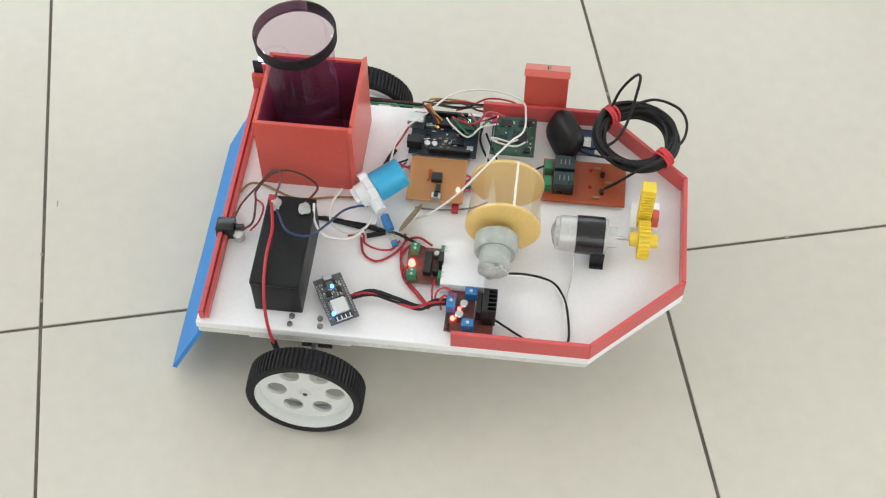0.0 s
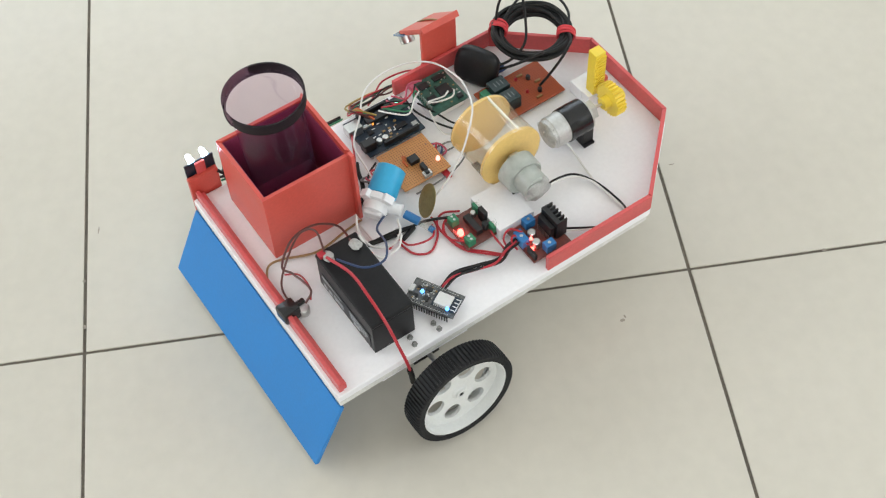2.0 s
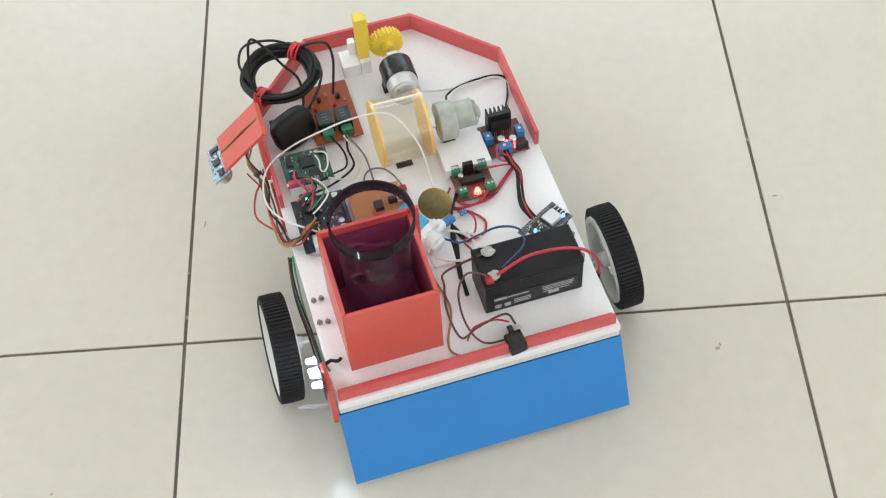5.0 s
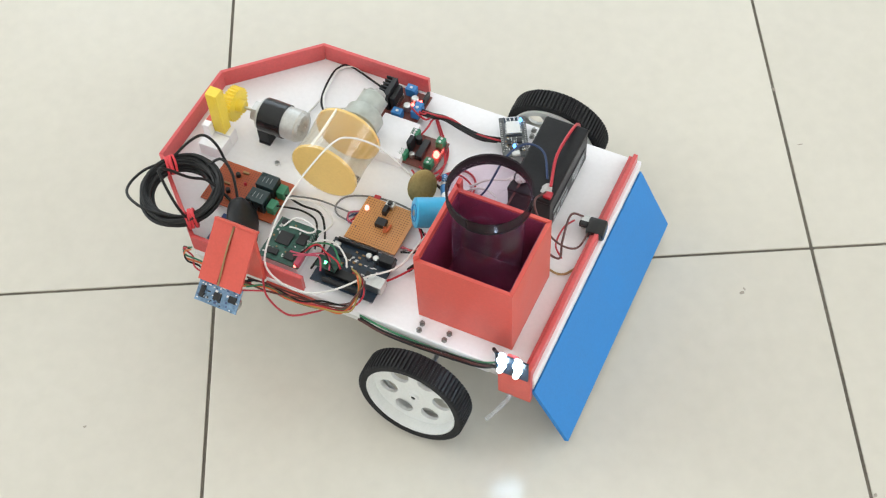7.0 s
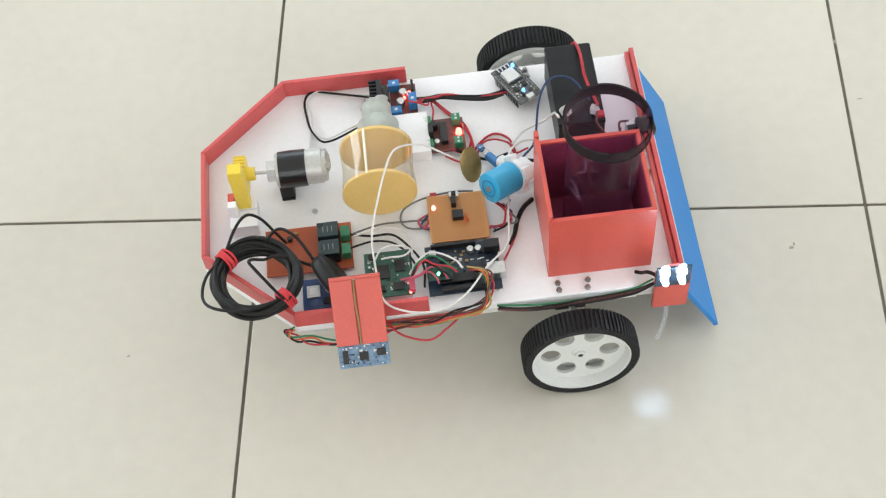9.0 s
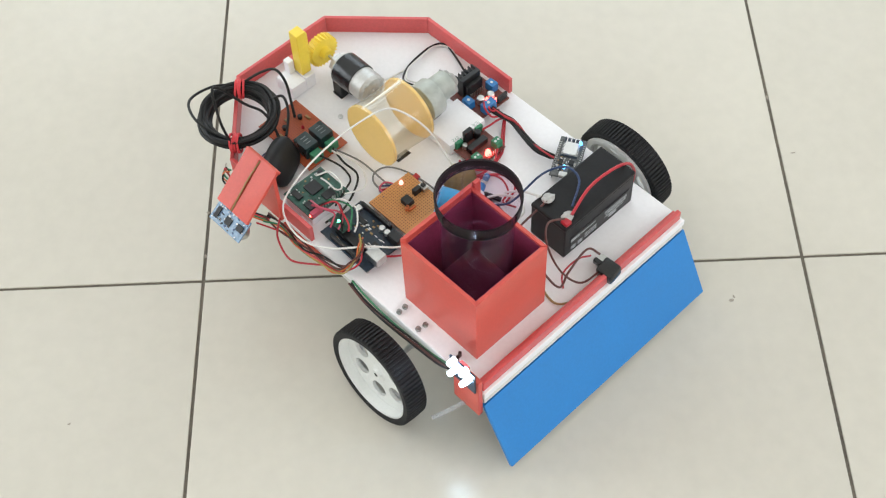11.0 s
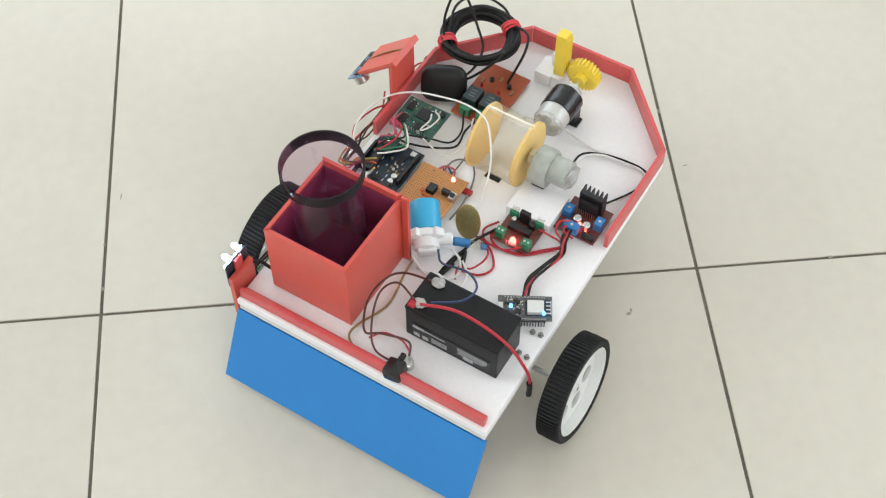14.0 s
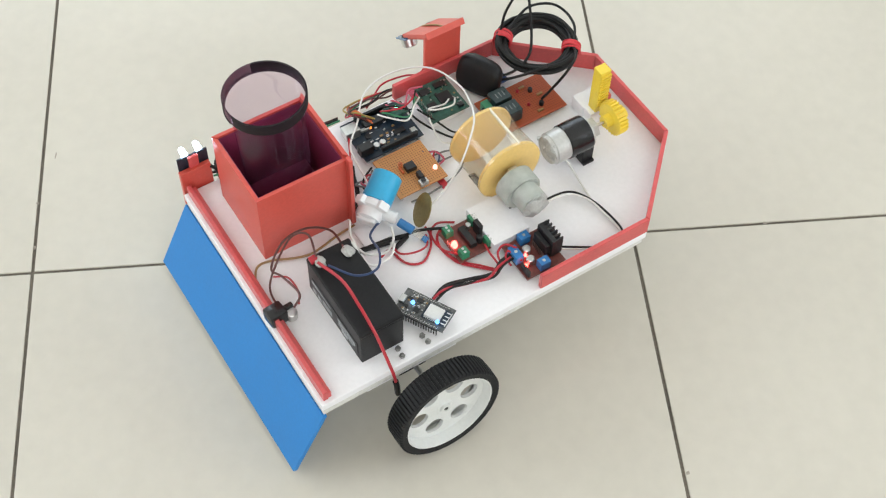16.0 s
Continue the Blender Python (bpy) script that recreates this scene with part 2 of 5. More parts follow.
def box(bm, x0, y0, z0, x1, y1, z1, bevel=0.0, m=None, index=0):
    r = bmesh.ops.create_cube(bm, size=1)
    vs = r["verts"]
    t = Matrix.Translation(((x0 + x1) / 2, (y0 + y1) / 2, (z0 + z1) / 2)) @ Matrix.Diagonal((abs(x1 - x0), abs(y1 - y0), abs(z1 - z0), 1))
    bmesh.ops.transform(bm, matrix=t, verts=vs)
    fs = list({f for v in vs for f in v.link_faces})
    if bevel:
        es = list({e for v in vs for e in v.link_edges})
        g = bmesh.ops.bevel(bm, geom=es, offset=bevel, segments=2, affect="EDGES", profile=0.5)
        vs = list({v for f in g["faces"] for v in f.verts} | {v for f in fs if f.is_valid for v in f.verts})
        fs = list({f for v in vs for f in v.link_faces})
    for f in fs:
        if f.is_valid:
            f.material_index = index
    if m is not None:
        bmesh.ops.transform(bm, matrix=m, verts=[v for v in vs if v.is_valid])
    return bm


def prism(bm, pts, z0, z1, m=None, bevel=0.0):
    """A flat polygon made solid from z0 to z1."""
    vs = [bm.verts.new((x, y, z0)) for x, y in pts]
    f = bm.faces.new(vs)
    g = bmesh.ops.extrude_face_region(bm, geom=[f])
    top = [v for v in g["geom"] if isinstance(v, bmesh.types.BMVert)]
    bmesh.ops.translate(bm, vec=(0, 0, z1 - z0), verts=top)
    allv = vs + top
    if bevel:
        es = [e for e in {e for v in allv for e in v.link_edges} if abs(e.verts[0].co.z - e.verts[1].co.z) < 1e-6]
        g = bmesh.ops.bevel(bm, geom=es, offset=bevel, segments=2, affect="EDGES", profile=0.5)
        allv = list({v for v in bm.verts if v.is_valid}) if m is None else [v for v in bm.verts]
    if m is not None:
        bmesh.ops.transform(bm, matrix=m, verts=allv)
    return bm


def axis_m(p, d):
    """A frame at p whose z points along d."""
    return Matrix.Translation(p) @ Vector(d).to_track_quat("Z", "Y").to_matrix().to_4x4()


def lathe(bm, prof, m, seg=32, close=False):
    """Turn a profile of (radius, height) round the z of frame m."""
    rings = []
    for r, h in prof:
        rings.append([bm.verts.new(m @ Vector((r * math.cos(2 * math.pi * k / seg), r * math.sin(2 * math.pi * k / seg), h))) for k in range(seg)])
    n = len(rings)
    for a in range(n if close else n - 1):
        A, B = rings[a], rings[(a + 1) % n]
        for k in range(seg):
            bm.faces.new((A[k], A[(k + 1) % seg], B[(k + 1) % seg], B[k]))
    if not close:
        if prof[0][0] > 1e-6:
            bm.faces.new(rings[0])
        if prof[-1][0] > 1e-6:
            bm.faces.new(rings[-1])
    return bm


def cyl(bm, p0, p1, r, seg=20, bev=0.0):
    p0, p1 = Vector(p0), Vector(p1)
    h = (p1 - p0).length
    b = min(bev, r * 0.4, h * 0.4)
    prof = [(r - b, 0), (r, b), (r, h - b), (r - b, h)] if b else [(r, 0), (r, h)]
    return lathe(bm, prof, axis_m(p0, p1 - p0), seg)


def smooth_line(pts, n=8, closed=False):
    P = [Vector(p) for p in pts]
    if closed:
        P = [P[-1]] + P + [P[0], P[1]]
    else:
        P = [2 * P[0] - P[1]] + P + [2 * P[-1] - P[-2]]
    out = []
    for i in range(1, len(P) - 2):
        a, b, c, d = P[i - 1:i + 3]
        for k in range(n):
            t = k / n
            out.append(0.5 * ((2 * b) + (c - a) * t + (2 * a - 5 * b + 4 * c - d) * t * t + (3 * b - a - 3 * c + d) * t ** 3))
    if not closed:
        out.append(P[-2])
    return out


def sweep(bm, pts, r, seg=7, closed=False, n=8):
    L = smooth_line(pts, n, closed)
    rings, up = [], Vector((0, 0, 1))
    N = len(L)
    for i, p in enumerate(L):
        d = (L[(i + 1) % N] - L[i - 1]) if closed else (L[min(i + 1, N - 1)] - L[max(i - 1, 0)])
        d = d.normalized() if d.length > 1e-9 else Vector((1, 0, 0))
        s = up - d * up.dot(d)
        if s.length < 1e-3:
            s = Vector((1, 0, 0)) - d * d.x
        s.normalize()
        t = d.cross(s)
        up = s
        rings.append([bm.verts.new(p + r * (math.cos(2 * math.pi * k / seg) * s + math.sin(2 * math.pi * k / seg) * t)) for k in range(seg)])
    for a in range(N if closed else N - 1):
        A, B = rings[a], rings[(a + 1) % N]
        for k in range(seg):
            bm.faces.new((A[k], A[(k + 1) % seg], B[(k + 1) % seg], B[k]))
    if not closed:
        bm.faces.new(rings[0])
        bm.faces.new(rings[-1])
    return bm


def cable(name, pts, r, material, parent, label="", closed=False):
    return part(name, sweep(bmesh.new(), pts, r, 7, closed), material, parent, label, smooth=True)


# ---------------------------------------------------------------- room
def room():
    x0, x1, y0, y1, h = -3.0, 3.6, -3.0, 3.0, 2.8
    bm = box(bmesh.new(), x0 - 0.2, y0 - 0.2, -0.12, x1 + 0.2, y1 + 0.2, -0.0016)
    floor = tagged(part("floor", bm, GROUT), "cream polished square floor tiles with dark joints", "floor", kind="structure")
    ceil = tagged(part("ceiling", box(bmesh.new(), x0 - 0.2, y0 - 0.2, h, x1 + 0.2, y1 + 0.2, h + 0.15), CEIL), "plain white painted ceiling", "ceiling", kind="structure")

    def wall(name, along, at, out, a0, a1, hole=None):
        bm = bmesh.new()

        def slab(p, q, z0, z1):
            if along == "x":
                box(bm, p, min(at, at + out), z0, q, max(at, at + out), z1)
            else:
                box(bm, min(at, at + out), p, z0, max(at, at + out), q, z1)
        if hole:
            p, q, z0, z1 = hole
            slab(a0, p, 0, h), slab(q, a1, 0, h), slab(p, q, 0, z0), slab(p, q, z1, h)
        else:
            slab(a0, a1, 0, h)
        tagged(part(name, bm, WALL), "plain off-white painted wall", "wall", kind="structure")
    # the south and east openings are added to go with the fill lamps
    wall("wall_north", "x", y1, 0.2, x0, x1, (-1.4, 2.0, 0.85, 2.5))
    wall("wall_south", "x", y0, -0.2, x0, x1, (-1.1, 2.3, 0.85, 2.5))
    wall("wall_west", "y", x0, -0.2, y0 - 0.2, y1 + 0.2, (-0.5, 2.3, 0.7, 2.5))
    wall("wall_east", "y", x1, 0.2, y0 - 0.2, y1 + 0.2, (-1.7, 1.1, 0.7, 2.5))
    return floor


FLOOR = room()

# ---------------------------------------------------------------- robot car: one thing on wheels, x forward to the plough
ROBOT = tagged(new("robot_car"), "homemade white robot car with red rails, blue plough, exposed electronics", "robot")
ZD = 0.092      # top of the deck
OUT = [(0.101, -0.132), (0.101, 0.132), (-0.245, 0.132), (-0.325, 0.058), (-0.325, -0.060), (-0.245, -0.132)]


def deck():
    d = part("deck", prism(bmesh.new(), OUT, ZD - 0.009, ZD, bevel=0.0012), WHITE, ROBOT, "white foam-board deck")
    under = [(0.1002, -0.1314), (0.1002, 0.1314), (-0.243, 0.1306), (-0.318, 0.0560), (-0.318, -0.0580), (-0.243, -0.1306)]
    part("underlay", prism(bmesh.new(), under, ZD - 0.0172, ZD - 0.0092, bevel=0.001), EDGE, d)
    part("motor_plate", box(bmesh.new(), -0.036, -0.1300, ZD - 0.0212, 0.056, 0.1300, ZD - 0.0174, 0.0006), WHITE, d, "white board strip under the deck")
    part("side_strip", box(bmesh.new(), -0.1680, -0.1345, ZD - 0.0180, -0.1120, -0.1318, ZD - 0.0060, 0.0005), RED, d, "red board strip along the deck edge")
    part("plough_blade", prism(bmesh.new(), [(-0.133, 0.0035), (0.133, 0.0035), (0.133, 0.081), (-0.133, 0.081)], 0, 0.004,
         Matrix.Translation((0.1345, 0, 0.001)) @ Matrix(((0, -0.45, 0.893, 0), (1, 0, 0, 0), (0, 0.893, 0.45, 0), (0, 0, 0, 1)))), BLUE, ROBOT, "bright blue sloping plough blade")


def rail(a, b, z0, z1, th, path=()):
    """A strip of red board standing from a to b; along a path its ends are mitred to its neighbours."""
    a, b = Vector(a), Vector(b)
    d = (b - a).normalized()
    n = Vector((-d.y, d.x)) * th / 2
    ends = []
    for p in (a, b):
        e = n.copy()
        k = [i for i, q in enumerate(path) if (Vector(q) - p).length < 1e-6]
        if k and 0 < k[0] < len(path) - 1:
            u, v = (Vector(path[k[0]]) - Vector(path[k[0] - 1])).normalized(), (Vector(path[k[0] + 1]) - Vector(path[k[0]])).normalized()
            h = (Vector((-u.y, u.x)) + Vector((-v.y, v.x))).normalized()
            e = h * (th / 2) / h.dot(n.normalized())
            p = p + d * (0.0002 if p == a else -0.0002)
        ends.append((p, e))
    (p, e), (q, f) = ends
    bm = bmesh.new()
    prism(bm, [tuple(v) for v in (p + e, q + f, q - f, p - e)], z0, z1, bevel=0.0006)
    return part("rail", bm, RAILR, ROBOT)


def disc_with_holes(bm, radius, holes, z0, z1, m, seg=64):
    """A round plate with round holes through it, from z0 to z1 of frame m."""
    loops = [(0.0, 0.0, radius, seg)] + [(x, y, r, 20) for x, y, r in holes]
    edges = []
    for x, y, r, n in loops:
        vs = [bm.verts.new((x + r * math.cos(2 * math.pi * k / n), y + r * math.sin(2 * math.pi * k / n), z0)) for k in range(n)]
        edges += [bm.edges.new((vs[k], vs[(k + 1) % n])) for k in range(n)]
    g = bmesh.ops.triangle_fill(bm, use_beauty=True, use_dissolve=False, edges=edges)
    fs = [f for f in g["geom"] if isinstance(f, bmesh.types.BMFace)]
    e = bmesh.ops.extrude_face_region(bm, geom=fs)
    bmesh.ops.translate(bm, vec=(0, 0, z1 - z0), verts=[v for v in e["geom"] if isinstance(v, bmesh.types.BMVert)])
    bmesh.ops.transform(bm, matrix=m, verts=bm.verts[:])
    return bm


def blob(name, parent, c, r, seed, label=""):
    """A lump of set glue."""
    bm = bmesh.new()
    bmesh.ops.create_icosphere(bm, subdivisions=3, radius=1.0)
    for v in bm.verts:
        k = 1 + 0.45 * noise.noise(v.co * 1.7 + Vector((seed, 2.0, seed * 0.7)))
        v.co = Vector((c[0] + v.co.x * r[0] * k, c[1] + v.co.y * r[1] * k, c[2] + v.co.z * r[2] * k))
    return part(name, bm, CREAM, parent, label, smooth=True)


def wheel(side):
    """White disc with six round holes and a boss, inside a rubber tyre with cross teeth. The axle is y."""
    out = pose(0, 0, 0, -90 * side, 0, 0)   # local z points outward
    holes = [(0.0262 * math.cos(k * math.pi / 3), 0.0262 * math.sin(k * math.pi / 3), 0.0090) for k in range(6)]
    w = part("wheel", disc_with_holes(bmesh.new(), 0.0443, holes, -0.0005, 0.0028, out), RIMW, ROBOT, "white plastic wheel disc with six holes")
    bm = lathe(bmesh.new(), [(0.0443, -0.0085), (0.0443, 0.0126), (0.0428, 0.0126), (0.0418, 0.0100), (0.0410, 0.0030), (0.0410, -0.0085)], out, 64, close=True)
    part("rim", bm, RIMW, w, smooth=True)
    bm = lathe(bmesh.new(), [(0.0385, -0.0088), (0.0440, -0.0088), (0.0440, -0.0112), (0.0385, -0.0112)], out, 48, close=True)
    part("inner_flange", bm, RIMW, w, smooth=True)
    bm = lathe(bmesh.new(), [(0.0075, -0.012), (0.0085, 0.0026), (0.0070, 0.0036), (0.0052, 0.0042), (0.0048, 0.0066), (0.0026, 0.0066), (0.0022, 0.004)], out, 24)
    part("hub", bm, RIMW, w, smooth=True)
    part("axle_end", cyl(bmesh.new(), out @ Vector((0, 0, 0.0030)), out @ Vector((0, 0, 0.0062)), 0.0021, 10), CHIP, w)
    bm, n, rings = bmesh.new(), 80, []
    for r0, r1, h in ((0.0444, 0.0444, -0.0090), (0.0495, 0.0495, -0.0094), (0.0507, 0.0521, -0.0082), (0.0507, 0.0525, 0.0020), (0.0507, 0.0521, 0.0124), (0.0495, 0.0497, 0.0138), (0.0444, 0.0444, 0.0134)):
        ring = []
        for k in range(4 * n):
            r = r1 if k % 4 in (0, 1) else r0
            a = 2 * math.pi * (k + (0.25 if k % 2 else -0.25)) / (4 * n)
            ring.append(bm.verts.new(out @ Vector((r * math.cos(a), r * math.sin(a), h))))
        rings.append(ring)
    for a in range(len(rings)):
        A, B = rings[a], rings[(a + 1) % len(rings)]
        for k in range(4 * n):
            bm.faces.new((A[k], A[(k + 1) % (4 * n)], B[(k + 1) % (4 * n)], B[k]))
    part("tyre", bm, RUBBER, w, "black rubber tyre with cross teeth")
    return w


deck()
Z = ZD + 0.0002
RAILS = [(-0.128, -0.130), (-0.2445, -0.130), (-0.323, -0.0590), (-0.323, 0.0560), (-0.2445, 0.130), (-0.125, 0.130)]
for a, b in zip(RAILS, RAILS[1:]):
    rail(a, b, Z, 0.1125, 0.004, RAILS)
rail((0.0955, -0.1300), (0.0955, 0.1285), Z, 0.1045, 0.0042)
rail((0.0913, -0.1290), (0.0913, 0.1275), Z, 0.1005, 0.0036)
WHEELS = {1: wheel(1), -1: wheel(-1)}
LEAN = {1: pose(0, 0.165, 0.050, 5, 0, 0), -1: pose(0, -0.165, 0.050, -5, 0, 0)}   # the wheels splay a little under the load

for s in (1, -1):
    g = part("drive_motor", cyl(bmesh.new(), (0, s * 0.055, 0.050), (0, s * 0.1118, 0.050), 0.0165, 24, 0.001), STEEL, ROBOT, "steel drive gearmotor under the deck", smooth=True)
    part("shaft", cyl(bmesh.new(), (0, s * 0.1118, 0.050), (0, s * 0.158, 0.050), 0.0028, 12), STEEL, g)
    part("coupler", cyl(bmesh.new(), (0, s * 0.146, 0.050), (0, s * 0.1555, 0.050), 0.0065, 16, 0.0006), STEEL, g)
    bm = box(bmesh.new(), -0.014, s * 0.112, 0.036, 0.014, s * 0.1145, 0.0704, 0.0004)
    box(bm, -0.014, s * 0.1148, 0.0684, 0.014, s * 0.090, 0.0703, 0.0004)
    part("bracket", bm, BLACK, g, "black bent motor bracket")
for x, y in ((-0.0079, 0.1176), (-0.0090, 0.1253), (0.0172, 0.1176), (0.0177, 0.1258), (-0.0132, -0.1195), (-0.013, -0.1268), (0.0135, -0.1195), (0.0121, -0.127)):
    bm = lathe(bmesh.new(), [(0.0028, 0), (0.0028, 0.0018), (0.0024, 0.0022)], pose(x, y, Z, 0, 0, x * 9000), 6)
    cyl(bm, (x, y, Z + 0.0015), (x, y, Z + 0.0042), 0.0015, 8)
    part("bolt_nut", bm, DULLST, ROBOT)


# ---- red open box with the clear cup in it
def bin_box():
    b = part("open_box", box(bmesh.new(), -0.0165, -0.1075, Z, 0.0668, -0.0305, Z + 0.003), PURPLE, ROBOT, "red board box lined dark purple inside")
    lo, hi, th = (-0.0205, -0.1118), (0.0708, -0.0262), 0.0038
    outer = [lo, (hi[0], lo[1]), hi, (lo[0], hi[1])]
    inner = [(lo[0] + th, lo[1] + th), (hi[0] - th, lo[1] + th), (hi[0] - th, hi[1] - th), (lo[0] + th, hi[1] - th)]
    for k, top in enumerate((0.1795, 0.1785, 0.1795, 0.1848)):
        q = (k + 1) % 4
        part("panel", prism(bmesh.new(), [outer[k], outer[q], inner[q], inner[k]], Z, top, bevel=0.0003), RED, b)
    part("flap", box(bmesh.new(), -0.0205, -0.0259, Z, -0.0167, -0.0190, 0.1848, 0.0004), RED, b)
    for c in ((0.0662, -0.1076, 0.0668, -0.0304), (-0.0165, -0.1076, -0.0158, -0.0304), (-0.0156, -0.1078, 0.0660, -0.1072), (-0.0156, -0.0307, 0.0660, -0.0301)):
        part("lining", box(bmesh.new(), c[0], c[1], Z + 0.003, c[2], c[3], 0.1775), PURPLE, b)
    m = Matrix.Translation((0.0270, -0.0695, Z + 0.0035))
    prof = [(0.001, 0.0), (0.0255, 0.0005), (0.0285, 0.005), (0.0298, 0.040), (0.0306, 0.080), (0.0309, 0.100), (0.0309, 0.118), (0.0315, 0.130), (0.0335, 0.148), (0.0352, 0.1605)]
    cup = part("cup", lathe(bmesh.new(), prof[1:], m @ pose(0, 0, 0, 0, 2, 0), 48), CUP, None, smooth=True)
    tagged(cup, "clear purple-tinted plastic cup with black taped rim in the red box", "cup")
    me = cup.data
    bm = bmesh.new()
    bm.from_mesh(me)
    top = [f for f in bm.faces if len(f.verts) > 8 and f.calc_center_median().z > 0.2]
    bmesh.ops.delete(bm, geom=top, context="FACES_ONLY")
    bm.to_mesh(me)
    bm.free()
    # black tape round most of the rim, a smoky clear strip round the rest
    tilt = m @ pose(0, 0, 0, 0, 2, 0)

    def strip(a0, a1, n):
        bm, rings = bmesh.new(), []
        for k in range(n + 1):
            a = radians(a0 + (a1 - a0) * k / n)
            rings.append([bm.verts.new(tilt @ Vector((q * math.cos(a), q * math.sin(a), h))) for q, h in ((0.0341, 0.1490), (0.0358, 0.1490), (0.0363, 0.1608), (0.0346, 0.1608))])
        for A, B in zip(rings, rings[1:]):
            for k in range(4):
                bm.faces.new((A[k], A[(k + 1) % 4], B[(k + 1) % 4], B[k]))
        bm.faces.new(rings[0])
        bm.faces.new(rings[-1])
        return bm
    part("rim_band", strip(14, 262, 42), BANDK, cup, "black tape band round most of the rim", smooth=True)
    part("rim_strip", strip(-97.6, 13.6, 20), SMOKE, cup, "smoky see-through strip of the rim", smooth=True)
    line = [tilt @ Vector((0.0361 * math.cos(radians(a)), 0.0361 * math.sin(radians(a)), 0.1492)) for a in range(-97, 15, 8)]
    part("rim_edge", sweep(bmesh.new(), line, 0.0005, 5, n=3), BANDK, cup, "thin dark edge line", smooth=True)
    return cup


TUMBLER = bin_box()


# ---- battery
def battery():
    x0, x1, y0, y1, zt = 0.0085, 0.0510, 0.0200, 0.1135, 0.1370
    b = part("battery", box(bmesh.new(), x0, y0, Z, x1, y1, zt - 0.005, 0.0012), BLACK, ROBOT, "black sealed lead battery with red and white leads")
    part("lid", box(bmesh.new(), x0 - 0.0006, y0 - 0.0006, zt - 0.0055, x1 + 0.0006, y1 + 0.0006, zt, 0.0018), BLACK, b)
    part("terminal", box(bmesh.new(), x1 - 0.0085, y0 + 0.002, zt + 0.0002, x1 - 0.0005, y0 + 0.009, zt + 0.004, 0.0008), WRED, b, "red battery terminal")
    for p in ((0.0430, 0.0310, zt + 0.003), (0.0165, 0.0335, zt + 0.003)):
        blob("glue_blob", b, (p[0], p[1], p[2] - 0.0012), (0.0048, 0.0062, 0.0032), int(p[0] * 1000), "clear grey glue over the terminal")
    lab = part("label", box(bmesh.new(), x1 + 0.0001, y0 + 0.008, Z + 0.006, x1 + 0.0005, y1 - 0.006, Z + 0.024), CHIP, b, "black label with grey print bars")
    for y, z, w, h in ((0.034, 0.0195, 0.012, 0.0035), (0.051, 0.0195, 0.020, 0.0014), (0.032, 0.0085, 0.006, 0.005), (0.041, 0.0085, 0.006, 0.005), (0.055, 0.0105, 0.016, 0.001), (0.055, 0.0080, 0.016, 0.001), (0.055, 0.0130, 0.016, 0.001),
                       (0.089, 0.0200, 0.030, 0.001), (0.089, 0.0175, 0.030, 0.001), (0.089, 0.0150, 0.028, 0.001), (0.087, 0.0120, 0.026, 0.001), (0.085, 0.0090, 0.010, 0.004)):
        part("print_bar", box(bmesh.new(), x1 + 0.0005, y - w / 2, ZD + z - h / 2, x1 + 0.0008, y + w / 2, ZD + z + h / 2), FADED, lab)


battery()


# ---- circuit boards
def board(name, x0, y0, x1, y1, z, material, label, m=None, holes=None, spacers=True):
    bm = box(bmesh.new(), x0, y0, z, x1, y1, z + 0.0016, 0.0002, m)
    ob = part(name, bm, material, ROBOT, label)
    if spacers and z - ZD > 0.002:
        for x, y in ((x0 + 0.004, y0 + 0.004), (x1 - 0.004, y0 + 0.004), (x0 + 0.004, y1 - 0.004), (x1 - 0.004, y1 - 0.004)):
            q = m if m is not None else Matrix()
            p = q @ Vector((x, y, 0))
            part("spacer", cyl(bmesh.new(), (p.x, p.y, Z), (p.x, p.y, z - 0.0001), 0.002, 8), STEEL, ob)
    return ob


def on(parent, name, material, c, s, m=None, bevel=0.0003, label=""):
    """A block of size s whose base centre is c."""
    return part(name, box(bmesh.new(), c[0] - s[0] / 2, c[1] - s[1] / 2, c[2], c[0] + s[0] / 2, c[1] + s[1] / 2, c[2] + s[2], bevel, m), material, parent, label)


def can(parent, name, material, c, r, h, top=None, label=""):
    ob = part(name, cyl(bmesh.new(), c, (c[0], c[1], c[2] + h), r, 14, r * 0.2), material, parent, label, smooth=True)
    return ob


def led(parent, material, c, r=0.0024, name="led"):
    bm = lathe(bmesh.new(), [(r * 1.15, 0), (r * 1.15, r * 0.4), (r, r * 0.4), (r, r * 1.4), (r * 0.75, r * 2.0), (r * 0.2, r * 2.35)], Matrix.Translation(c), 12)
    return part(name, bm, material, parent, smooth=True)


def pin_row(parent, p0, p1, n, z, h=0.006, material=None):
    bm = bmesh.new()
    for k in range(n):
        t = k / max(1, n - 1)
        x, y = p0[0] + (p1[0] - p0[0]) * t, p0[1] + (p1[1] - p0[1]) * t
        box(bm, x - 0.0004, y - 0.0004, z, x + 0.0004, y + 0.0004, z + h)
    return tagged(part("pin_row", bm, material or STEEL, parent), kind="stuff")


